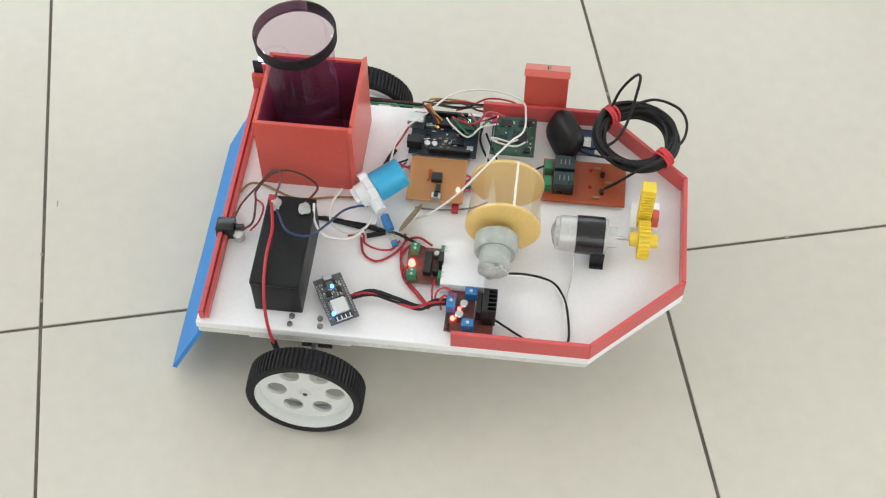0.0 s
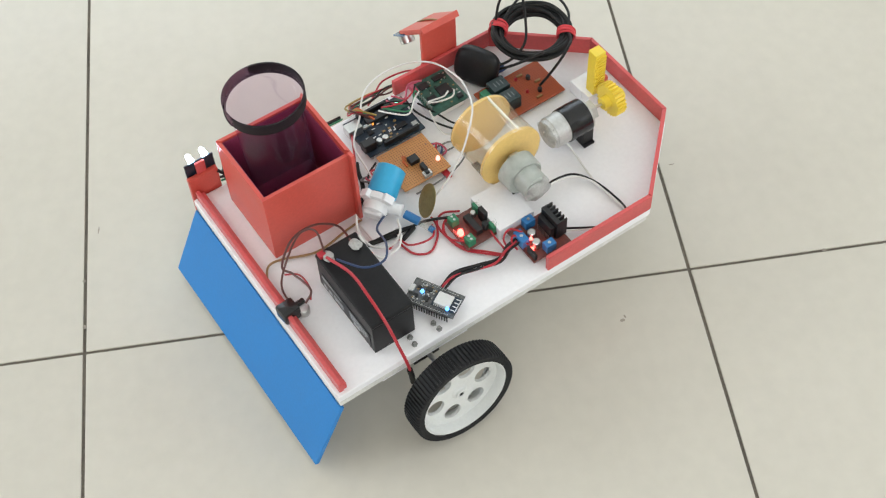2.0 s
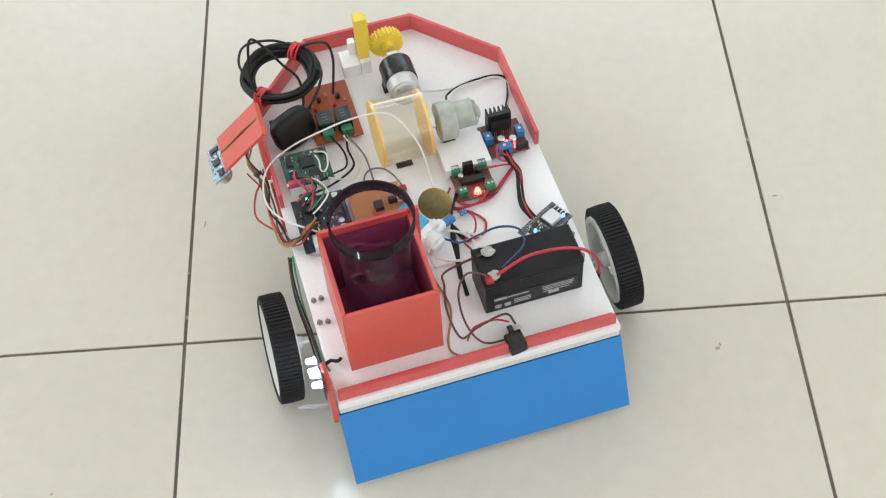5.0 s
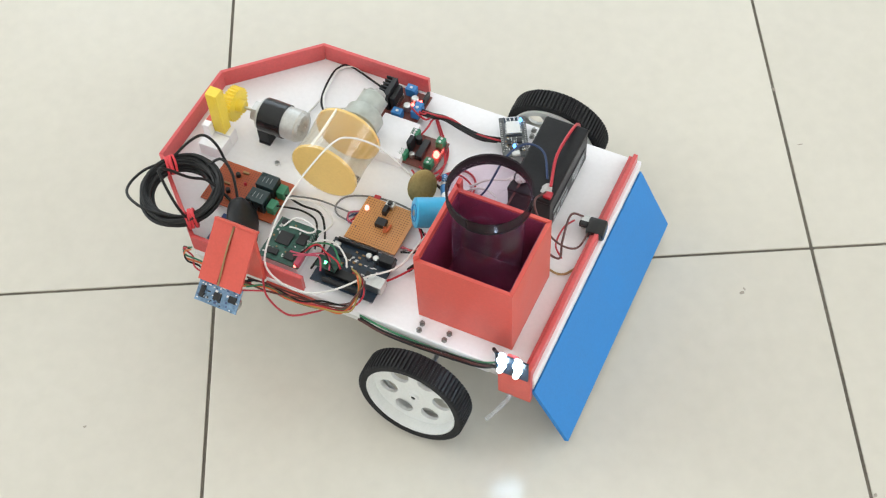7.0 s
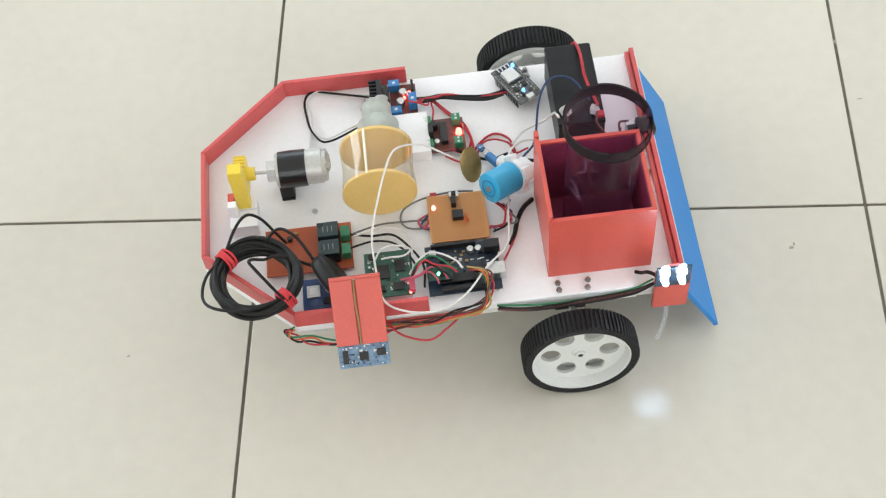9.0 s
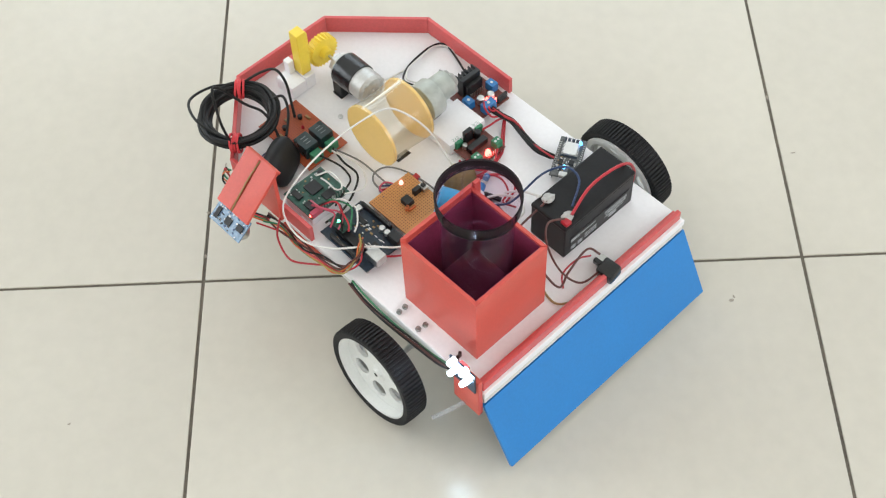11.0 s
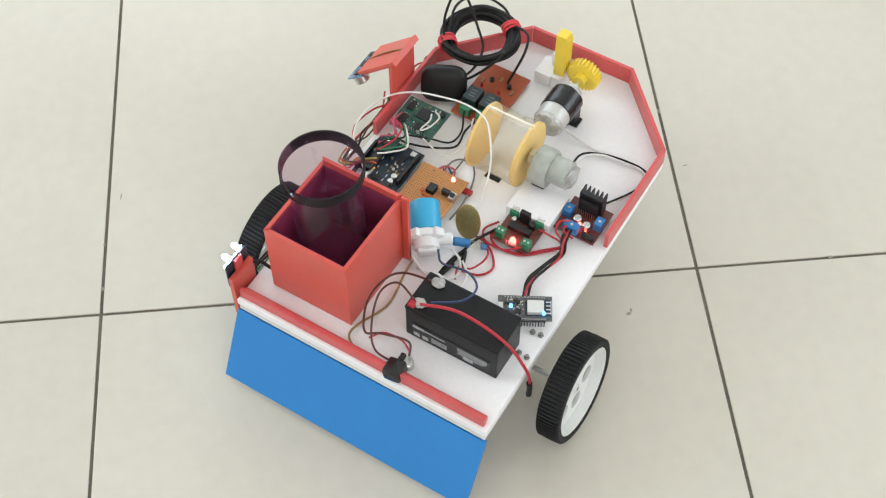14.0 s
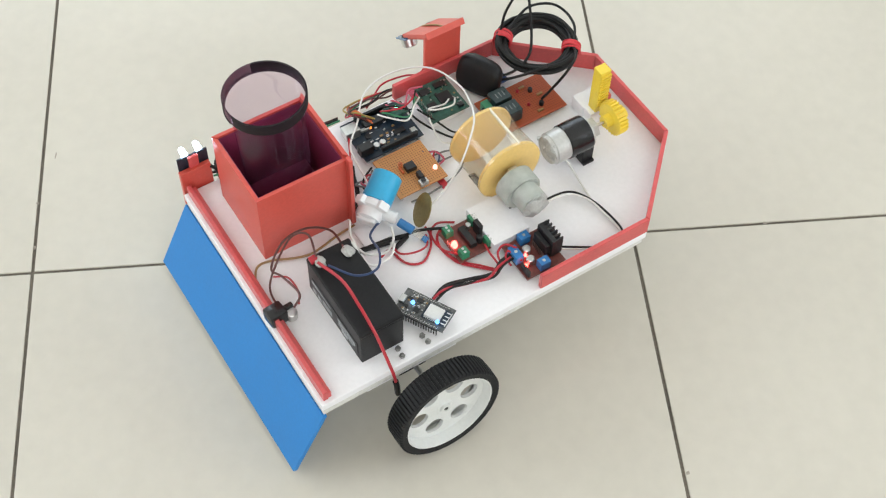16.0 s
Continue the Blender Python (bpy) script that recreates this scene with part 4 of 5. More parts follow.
# ---- sensor arm over the side, lamp board at the front corner, bumper switch
def sensor_arm():
    u = part("sensor_arm", box(bmesh.new(), -0.2075, -0.1365, Z, -0.1665, -0.1325, 0.1545, 0.0005), RED, ROBOT, "red folded board arm that holds a sensor outboard")
    a, b = Vector((0, -0.1300, 0.1585)), Vector((0, -0.1720, 0.1215))
    d = (b - a).normalized()
    n = Vector((0, -d.z, d.y))
    if n.z < 0:
        n = -n
    L = (b - a).length
    m = Matrix(((1, 0, 0, 0), (0, d.y, n.y, a.y), (0, d.z, n.z, a.z), (0, 0, 0, 1)))
    for x0, x1 in ((-0.2085, -0.1895), (-0.1868, -0.1655)):
        part("strip", box(bmesh.new(), x0, 0, 0, x1, L, 0.0035, 0.0004, m), RED, u)
    part("under_strip", box(bmesh.new(), -0.2050, 0.002, -0.0030, -0.1690, L - 0.002, -0.0003, 0, m), RED, u)
    part("back_edge", box(bmesh.new(), -0.2085, -0.0025, -0.0020, -0.1655, -0.0002, 0.0045, 0.0003, m), RED, u)
    part("tie", sweep(bmesh.new(), [m @ Vector((-0.1882, 0.001, 0.003)), m @ Vector((-0.1885, 0.02, 0.0045)), m @ Vector((-0.1878, 0.04, 0.0045)), m @ Vector((-0.188, L, 0.003))], 0.0008), WTAN, u)
    a2, b2 = Vector((0, -0.1690, 0.1215)), Vector((0, -0.1880, 0.1075))
    d = (b2 - a2).normalized()
    n = Vector((0, -d.z, d.y))
    if n.z < 0:
        n = -n
    m = Matrix(((1, 0, 0, 0), (0, d.y, n.y, a2.y), (0, d.z, n.z, a2.z), (0, 0, 0, 1)))
    p = part("sensor_board", box(bmesh.new(), -0.2085, 0, -0.0016, -0.1655, 0.0225, 0, 0.0002, m), PCBL, ROBOT, "pale blue sensor board with dark chips")
    for x, y, w, h in ((-0.2025, 0.013, 0.0045, 0.011), (-0.1870, 0.013, 0.0075, 0.007), (-0.1720, 0.011, 0.0075, 0.006)):
        part("chip", box(bmesh.new(), x - w / 2, y - h / 2, 0.0001, x + w / 2, y + h / 2, 0.0016, 0, m), CHIP, p)
    rnd = random.Random(9)
    for k in range(60):
        x, y = rnd.uniform(-0.207, -0.167), rnd.uniform(0.002, 0.0210)
        part("component", box(bmesh.new(), x - 0.0006 - 0.0014 * (k % 4 == 0), y - 0.0005 - 0.0010 * (k % 5 == 0), 0.0001, x + 0.0006, y + 0.0005, 0.0004 + 0.00001 * k, 0, m), rnd.choice((SILK, SILK, CHIP, PCBB, PCBB)), p)
    for x in (-0.1995, -0.1750):
        part("sensor_can", cyl(bmesh.new(), m @ Vector((x, 0.0145, -0.0017)), m @ Vector((x, 0.0145, -0.0120)), 0.0078, 24, 0.0008), STEEL, p, "silver round sensor can", smooth=True)


def lamp_board():
    b = part("lamp_bracket", box(bmesh.new(), 0.0690, -0.1385, 0.0620, 0.1000, -0.1335, 0.1180, 0.0005), RED, ROBOT, "red board bracket at the front corner")
    p = part("lamp_board", box(bmesh.new(), 0.0680, -0.1412, 0.1030, 0.0985, -0.1397, 0.1325, 0.0002), PCBK, ROBOT, "small dark lamp board with bright white lights")
    part("tie", box(bmesh.new(), 0.0785, -0.1395, 0.1120, 0.0885, -0.1366, 0.1322, 0.0006), RAILR, p, "red strip that ties the board on")
    part("solder_blob", cyl(bmesh.new(), (0.0730, -0.1396, 0.1080), (0.0730, -0.1380, 0.1080), 0.0022, 8), STEEL, p)
    blob("glue_blob", p, (0.0935, -0.1375, 0.1100), (0.0040, 0.0024, 0.0040), 4, "pale glue over the joints")
    part("lamp_lead", sweep(bmesh.new(), [(0.0720, -0.1390, 0.1130), (0.0690, -0.1340, 0.1120), (0.0640, -0.1280, 0.1080), (0.0600, -0.1220, 0.0980), (0.0560, -0.1180, 0.0940)], 0.0017, 7), WBLK, p, smooth=True)
    for x in (0.0752, 0.0898):
        for z0 in (0.1168, 0.1335):
            q0 = Vector((x, -0.1416, z0))
            bm = lathe(bmesh.new(), [(0.0033, 0), (0.0033, 0.0010), (0.0027, 0.0011), (0.0027, 0.0058), (0.0022, 0.0075), (0.0012, 0.0084), (0.0003, 0.0087)], axis_m(q0, (0, -1, 0.18)), 14)
            part("lit_led", bm, LEDW, p, "bright white light", smooth=True)


def bumper_switch():
    m = pose(0.0925, 0.0350, 0.0990, 8, 0, 4)
    t = part("bumper_tape", box(bmesh.new(), -0.0088, -0.0085, -0.0062, 0.0088, 0.0085, 0.0075, 0.0022, m), TAPE, ROBOT, "crumpled black tape round a small switch", smooth=True)
    part("switch_body", cyl(bmesh.new(), (0.0800, 0.0400, Z), (0.0800, 0.0400, 0.1010), 0.0055, 16, 0.0006), STEEL, t, smooth=True)
    part("tape_tail", box(bmesh.new(), -0.0170, -0.0020, -0.0010, -0.0085, 0.0030, 0.0050, 0.001, m), TAPE, t)


sensor_arm()
lamp_board()
bumper_switch()


# ---- coil of black cable tied with red bands, resting on the corner rail
def cable_coil():
    c = Vector((-0.2745, -0.0950, 0.1215))
    rnd = random.Random(3)
    for k in range(17):
        pts = []
        r0, ph, zz = 0.0295 + 0.0095 * ((k * 5) % 17) / 16, rnd.uniform(0, 6.28), -0.0050 + 0.0017 * (k % 7)
        for j in range(14):
            a = 2 * math.pi * j / 14
            r = r0 + 0.0016 * math.sin(2 * a + ph) + rnd.uniform(-0.0006, 0.0006)
            pts.append(c + Vector((r * math.cos(a), r * math.sin(a), zz + 0.0013 * math.sin(a * 3 + ph))))
        cable("cable_turn", pts, 0.0019, WBLK, COIL, closed=True)
    for x, y in ((-0.2500, -0.1190), (-0.3000, -0.0735)):
        d = (Vector((x, y, 0)) - Vector((c.x, c.y, 0))).normalized()
        tn = Vector((-d.y, d.x, 0))
        bd = part("rubber_band", sweep(bmesh.new(), [c + d * (0.0345 + 0.0085 * math.cos(t)) + Vector((0, 0, 0.0085 * math.sin(t))) for t in [2 * math.pi * q / 12 for q in range(12)]], 0.0013, 6, True), BAND, COIL, "red rubber band")
        for o in (-0.0035, -0.0015, 0.002, 0.004):
            part("band_turn", sweep(bmesh.new(), [c + tn * (o + 0.0012 * math.sin(t + o * 900)) + d * (0.0345 + 0.0088 * math.cos(t)) + Vector((0, 0, 0.0088 * math.sin(t))) for t in [2 * math.pi * q / 12 for q in range(12)]], 0.0012, 6, True), BAND, bd)


COIL = new("cable_coil")
COIL.parent = ROBOT
tagged(COIL, "coiled black antenna cable tied with red bands")
cable_coil()

# ---- wires
HOSE = [(-0.080, 0.012, 0.108), (-0.098, 0.012, 0.125), (-0.118, 0.008, 0.148), (-0.138, -0.006, 0.167), (-0.148, -0.020, 0.170), (-0.160, -0.048, 0.158), (-0.170, -0.076, 0.140), (-0.170, -0.105, 0.130),
        (-0.166, -0.130, 0.117), (-0.147, -0.142, 0.114), (-0.120, -0.144, 0.113), (-0.095, -0.132, 0.115), (-0.074, -0.107, 0.114), (-0.053, -0.084, 0.112), (-0.048, -0.052, 0.110), (-0.045, -0.030, 0.106)]
LEADS = [[(-0.250, -0.124, 0.127), (-0.256, -0.126, 0.150), (-0.266, -0.122, 0.175), (-0.271, -0.117, 0.182), (-0.270, -0.108, 0.172), (-0.264, -0.092, 0.145), (-0.254, -0.080, 0.131), (-0.238, -0.080, 0.118), (-0.222, -0.086, 0.112)],
         [(-0.268, -0.128, 0.127), (-0.290, -0.133, 0.133), (-0.312, -0.126, 0.132), (-0.321, -0.112, 0.128), (-0.318, -0.092, 0.127), (-0.306, -0.076, 0.127)],
         [(-0.300, -0.068, 0.128), (-0.290, -0.052, 0.138), (-0.279, -0.042, 0.1425), (-0.268, -0.040, 0.132), (-0.258, -0.044, 0.114), (-0.250, -0.048, 0.100)],
         [(-0.266, -0.062, 0.126), (-0.252, -0.056, 0.136), (-0.238, -0.062, 0.130), (-0.228, -0.074, 0.118), (-0.222, -0.084, 0.110)]]
for q in LEADS:
    cable("antenna_lead", q, 0.0014, WBLK, ROBOT)
cable("white_hose", HOSE, 0.00095, WWHT, ROBOT, "thin white flexible hose arching over the deck")
cable("clear_tube", [(0.0830, -0.1280, 0.0640), (0.0805, -0.1440, 0.0635), (0.0755, -0.1560, 0.0600), (0.0690, -0.1655, 0.0535)], 0.0022, TUBE, ROBOT, "clear thin tube sticking out under the lamps")
cable('battery_cable', [(0.046, 0.033, 0.143), (0.039, 0.063, 0.148), (0.039, 0.092, 0.147), (0.038, 0.117, 0.134), (0.036, 0.131, 0.112), (0.033, 0.137, 0.090), (0.030, 0.137, 0.066)], 0.0015, WRED, ROBOT, 'thick red battery cable')
cable('harness_wire', [(-0.031, 0.095, 0.0993), (-0.049, 0.09, 0.1018), (-0.073, 0.094, 0.1), (-0.092, 0.099, 0.0992), (-0.106, 0.095, 0.1028), (-0.118, 0.094, 0.1043)], 0.0013, WBLK, ROBOT)
cable('harness_wire', [(-0.032, 0.098, 0.0998), (-0.051, 0.093, 0.1014), (-0.073, 0.097, 0.0996), (-0.093, 0.102, 0.099), (-0.106, 0.098, 0.1023), (-0.119, 0.097, 0.1043)], 0.0013, WBLK, ROBOT)
cable('harness_wire', [(-0.034, 0.093, 0.0994), (-0.051, 0.088, 0.1012), (-0.074, 0.093, 0.0998), (-0.094, 0.098, 0.0991), (-0.107, 0.093, 0.1027), (-0.12, 0.092, 0.1043)], 0.0013, WBLK, ROBOT)
cable('harness_wire', [(-0.028, 0.096, 0.099), (-0.046, 0.092, 0.1019), (-0.069, 0.096, 0.0995), (-0.088, 0.101, 0.0997), (-0.102, 0.097, 0.1026), (-0.116, 0.095, 0.1042)], 0.0013, WRED, ROBOT)
cable('red_wire', [(-0.106, 0.096, 0.1), (-0.108, 0.086, 0.106), (-0.116, 0.085, 0.112), (-0.125, 0.092, 0.108)], 0.001, WRED, ROBOT)
cable('red_wire', [(-0.113, 0.101, 0.1), (-0.112, 0.093, 0.105), (-0.117, 0.091, 0.108), (-0.123, 0.104, 0.104)], 0.001, WRED, ROBOT)
cable('red_wire', [(-0.103, 0.098, 0.097), (-0.091, 0.083, 0.095), (-0.078, 0.068, 0.094), (-0.071, 0.049, 0.095), (-0.076, 0.035, 0.096), (-0.086, 0.034, 0.098)], 0.001, WRED, ROBOT)
cable('red_wire', [(-0.102, 0.099, 0.097), (-0.09, 0.085, 0.0945), (-0.075, 0.067, 0.094), (-0.071, 0.043, 0.095), (-0.08, 0.032, 0.097), (-0.091, 0.036, 0.099)], 0.001, WRED, ROBOT)
cable('red_wire', [(-0.105, 0.07, 0.102), (-0.103, 0.081, 0.103), (-0.104, 0.092, 0.1), (-0.102, 0.098, 0.098)], 0.001, WRED, ROBOT)
cable('red_wire', [(-0.031, 0.028, 0.094), (-0.036, 0.045, 0.0935), (-0.049, 0.052, 0.0935), (-0.063, 0.043, 0.094), (-0.071, 0.03, 0.094), (-0.071, 0.021, 0.096)], 0.0011, WRED, ROBOT)
cable('black_wire', [(0.007, 0.009, 0.094), (-0.02, 0.013, 0.094), (-0.041, 0.018, 0.095), (-0.063, 0.022, 0.097), (-0.086, 0.034, 0.099)], 0.0014, WBLK, ROBOT)
cable('black_wire', [(0.002, 0.011, 0.0945), (-0.016, 0.014, 0.0945), (-0.034, 0.018, 0.0945)], 0.0024, WBLK, ROBOT, 'black taped wire joint')
cable('black_wire', [(-0.036, 0.026, 0.0945), (-0.045, 0.023, 0.0945), (-0.052, 0.02, 0.0945)], 0.0024, WBLK, ROBOT, 'black taped wire joint')
cable('blue_wire', [(-0.034, 0.002, 0.108), (-0.025, 0.008, 0.114), (-0.014, 0.019, 0.12), (-0.006, 0.049, 0.14), (0.007, 0.067, 0.146), (0.026, 0.064, 0.147), (0.04, 0.04, 0.143)], 0.0011, WBLU, ROBOT)
cable('white_wire', [(-0.009, -0.01, 0.115), (-0.002, 0.005, 0.112), (-0.004, 0.024, 0.108), (-0.021, 0.032, 0.105), (-0.035, 0.024, 0.105), (-0.04, 0.012, 0.108)], 0.0012, WWHT, ROBOT)
cable('white_wire', [(0.009, 0.027, 0.14), (0.007, 0.04, 0.13), (-0.002, 0.044, 0.115), (-0.022, 0.04, 0.108), (-0.034, 0.028, 0.106)], 0.0012, WWHT, ROBOT)
cable('brown_wire', [(0.044, 0.026, 0.142), (0.041, 0.007, 0.15), (0.052, -0.005, 0.14), (0.069, -0.004, 0.115), (0.084, 0.008, 0.1), (0.088, 0.034, 0.102)], 0.001, WBRN, ROBOT)
cable('brown_wire', [(0.077, 0.04, 0.105), (0.067, 0.033, 0.11), (0.07, 0.006, 0.105), (0.073, -0.01, 0.1), (0.056, -0.017, 0.12), (0.034, -0.013, 0.13), (0.013, -0.006, 0.12), (0.018, 0.03, 0.14)], 0.0011, WBRN, ROBOT)
cable('tan_wire', [(0.091, -0.008, 0.094), (0.082, -0.021, 0.0945), (0.068, -0.021, 0.0945), (0.036, -0.009, 0.0945), (0.001, -0.014, 0.0945), (-0.017, -0.016, 0.0945)], 0.0011, WTAN, ROBOT)
cable('brown_wire', [(0.074, -0.005, 0.094), (0.064, 0.005, 0.097), (0.064, 0.024, 0.1), (0.07, 0.036, 0.1)], 0.0009, WRED, ROBOT)
cable('winch_wire', [(-0.158, 0.07, 0.118), (-0.183, 0.062, 0.11), (-0.208, 0.061, 0.1), (-0.22, 0.076, 0.097), (-0.225, 0.097, 0.096), (-0.226, 0.118, 0.0945), (-0.218, 0.128, 0.0945), (-0.196, 0.123, 0.0945), (-0.159, 0.106, 0.102)], 0.0011, WBLK, ROBOT)
cable('winch_wire', [(-0.153, 0.072, 0.118), (-0.18, 0.066, 0.112), (-0.206, 0.064, 0.101), (-0.219, 0.078, 0.0975), (-0.222, 0.099, 0.0965), (-0.224, 0.118, 0.0945), (-0.212, 0.128, 0.0945), (-0.191, 0.122, 0.0945), (-0.158, 0.109, 0.102)], 0.0009, WWHT, ROBOT)
cable('motor_wire', [(-0.204, 0.018, 0.123), (-0.215, 0.025, 0.118), (-0.225, 0.034, 0.102), (-0.225, 0.053, 0.095), (-0.223, 0.07, 0.094), (-0.222, 0.08, 0.0935)], 0.001, WWHT, ROBOT)
cable('edge_wire', [(-0.068, -0.136, 0.0915), (-0.045, -0.139, 0.0898), (-0.015, -0.139, 0.0898), (0.021, -0.136, 0.0896), (0.05, -0.136, 0.0926), (0.069, -0.135, 0.1006)], 0.001, WBLK, ROBOT)
cable('edge_wire', [(-0.069, -0.138, 0.0918), (-0.043, -0.141, 0.0896), (-0.014, -0.141, 0.0895), (0.021, -0.138, 0.0891), (0.051, -0.137, 0.0925), (0.069, -0.135, 0.1002)], 0.001, WBRN, ROBOT)
cable('edge_wire', [(-0.069, -0.134, 0.0918), (-0.044, -0.136, 0.0899), (-0.014, -0.137, 0.089), (0.021, -0.136, 0.0896), (0.05, -0.134, 0.092), (0.069, -0.131, 0.1003)], 0.001, WGRN, ROBOT)
cable('edge_wire', [(-0.068, -0.138, 0.0917), (-0.044, -0.141, 0.0895), (-0.015, -0.142, 0.0899), (0.021, -0.14, 0.0893), (0.051, -0.139, 0.0926), (0.069, -0.136, 0.1)], 0.001, WBLK, ROBOT)
cable('jumper_wire', [(-0.089, -0.105, 0.1092), (-0.076, -0.113, 0.1176), (-0.07, -0.123, 0.1066), (-0.082, -0.137, 0.0961), (-0.106, -0.142, 0.0958), (-0.137, -0.144, 0.0894), (-0.157, -0.142, 0.0874), (-0.183, -0.154, 0.0908)], 0.0009, WRED, ROBOT)
cable('jumper_wire', [(-0.088, -0.102, 0.1085), (-0.078, -0.115, 0.1192), (-0.075, -0.124, 0.1075), (-0.083, -0.141, 0.0972), (-0.103, -0.143, 0.0958), (-0.136, -0.144, 0.0898), (-0.158, -0.141, 0.0902), (-0.185, -0.145, 0.0881)], 0.0009, WORG, ROBOT)
cable('jumper_wire', [(-0.091, -0.103, 0.1121), (-0.076, -0.114, 0.1192), (-0.075, -0.124, 0.108), (-0.077, -0.139, 0.1001), (-0.107, -0.144, 0.095), (-0.131, -0.143, 0.0894), (-0.162, -0.14, 0.089), (-0.182, -0.147, 0.0895)], 0.0009, WYEL, ROBOT)
cable('jumper_wire', [(-0.086, -0.107, 0.1112), (-0.08, -0.11, 0.1159), (-0.075, -0.126, 0.1048), (-0.079, -0.134, 0.0975), (-0.103, -0.142, 0.0928), (-0.132, -0.144, 0.0899), (-0.163, -0.14, 0.0905), (-0.18, -0.148, 0.0901)], 0.0009, WGRN, ROBOT)
cable('jumper_wire', [(-0.09, -0.104, 0.111), (-0.076, -0.111, 0.1166), (-0.074, -0.125, 0.1059), (-0.083, -0.132, 0.0993), (-0.103, -0.136, 0.0925), (-0.131, -0.141, 0.0928), (-0.16, -0.144, 0.0892), (-0.185, -0.144, 0.0905)], 0.0009, WBRN, ROBOT)
cable('jumper_wire', [(-0.085, -0.106, 0.1081), (-0.075, -0.115, 0.1156), (-0.077, -0.124, 0.1052), (-0.081, -0.133, 0.0987), (-0.107, -0.136, 0.0948), (-0.127, -0.143, 0.0929), (-0.162, -0.137, 0.0893), (-0.182, -0.141, 0.0916)], 0.0009, WBLK, ROBOT)
cable('jumper_wire', [(-0.087, -0.104, 0.1085), (-0.071, -0.116, 0.1191), (-0.077, -0.129, 0.1065), (-0.083, -0.137, 0.0997), (-0.107, -0.14, 0.0953), (-0.126, -0.137, 0.0901), (-0.163, -0.138, 0.0906), (-0.185, -0.138, 0.0892)], 0.0009, WBRN, ROBOT)
cable('jumper_wire', [(-0.178, -0.1410, 0.0905), (-0.198, -0.1480, 0.0885), (-0.215, -0.15, 0.0857), (-0.236, -0.142, 0.083), (-0.247, -0.144, 0.0885), (-0.257, -0.133, 0.0893), (-0.249, -0.134, 0.0932)], 0.0009, WBLK, ROBOT)
cable('jumper_wire', [(-0.178, -0.1425, 0.0899), (-0.198, -0.1490, 0.0879), (-0.214, -0.149, 0.0854), (-0.236, -0.147, 0.0869), (-0.246, -0.136, 0.085), (-0.255, -0.135, 0.0908), (-0.251, -0.135, 0.0948)], 0.0009, WRED, ROBOT)
cable('jumper_wire', [(-0.178, -0.1440, 0.0893), (-0.198, -0.1500, 0.0873), (-0.217, -0.144, 0.0843), (-0.234, -0.138, 0.0848), (-0.251, -0.139, 0.0882), (-0.255, -0.134, 0.0902), (-0.247, -0.133, 0.0947)], 0.0009, WGRN, ROBOT)
cable('jumper_wire', [(-0.178, -0.1455, 0.0887), (-0.198, -0.1510, 0.0867), (-0.221, -0.146, 0.0827), (-0.233, -0.14, 0.0848), (-0.249, -0.142, 0.0882), (-0.253, -0.137, 0.09), (-0.247, -0.135, 0.094)], 0.0009, WORG, ROBOT)
cable('jumper_wire', [(-0.172, -0.1312, 0.0940), (-0.167, -0.138, 0.0955), (-0.155, -0.151, 0.0913), (-0.131, -0.157, 0.0864), (-0.112, -0.145, 0.0854), (-0.101, -0.137, 0.088)], 0.001, WRED, ROBOT)
cable('jumper_wire', [(-0.146, -0.113, 0.1148), (-0.134, -0.111, 0.119), (-0.125, -0.104, 0.113), (-0.119, -0.111, 0.1132), (-0.117, -0.116, 0.1104)], 0.0009, WPNK, ROBOT)
cable('jumper_wire', [(-0.15, -0.111, 0.1162), (-0.134, -0.111, 0.1203), (-0.123, -0.1, 0.1135), (-0.114, -0.103, 0.1135), (-0.109, -0.113, 0.1121)], 0.0009, WPNK, ROBOT)
cable('jumper_wire', [(-0.142, -0.111, 0.1151), (-0.134, -0.101, 0.1196), (-0.127, -0.094, 0.1132), (-0.114, -0.105, 0.1151), (-0.105, -0.112, 0.1113)], 0.0009, WBLK, ROBOT)
cable('jumper_wire', [(-0.142, -0.111, 0.1137), (-0.129, -0.098, 0.1219), (-0.119, -0.099, 0.1155), (-0.106, -0.103, 0.115), (-0.1, -0.108, 0.1126)], 0.0009, WRED, ROBOT)
cable('jumper_wire', [(-0.139, -0.103, 0.1134), (-0.134, -0.099, 0.1206), (-0.12, -0.088, 0.1128), (-0.103, -0.103, 0.1135), (-0.1, -0.105, 0.1135)], 0.0009, WGRN, ROBOT)
cable('jumper_wire', [(-0.142, -0.104, 0.112), (-0.129, -0.092, 0.12), (-0.117, -0.085, 0.1126), (-0.101, -0.096, 0.115), (-0.095, -0.105, 0.1141)], 0.0009, WWHT, ROBOT)
cable('jumper_wire', [(-0.193, -0.048, 0.102), (-0.173, -0.052, 0.1011), (-0.154, -0.051, 0.0975), (-0.14, -0.067, 0.0993), (-0.129, -0.09, 0.1028), (-0.13, -0.112, 0.1008)], 0.0011, WBLK, ROBOT)
cable('grey_wire', [(-0.189, -0.049, 0.104), (-0.164, -0.038, 0.097), (-0.138, -0.037, 0.095), (-0.116, -0.038, 0.095), (-0.101, -0.036, 0.095)], 0.0009, WGRY, ROBOT)
cable('white_wire', [(-0.189, -0.052, 0.104), (-0.163, -0.044, 0.1), (-0.147, -0.047, 0.098), (-0.137, -0.058, 0.098), (-0.138, -0.08, 0.108)], 0.0009, WWHT, ROBOT)
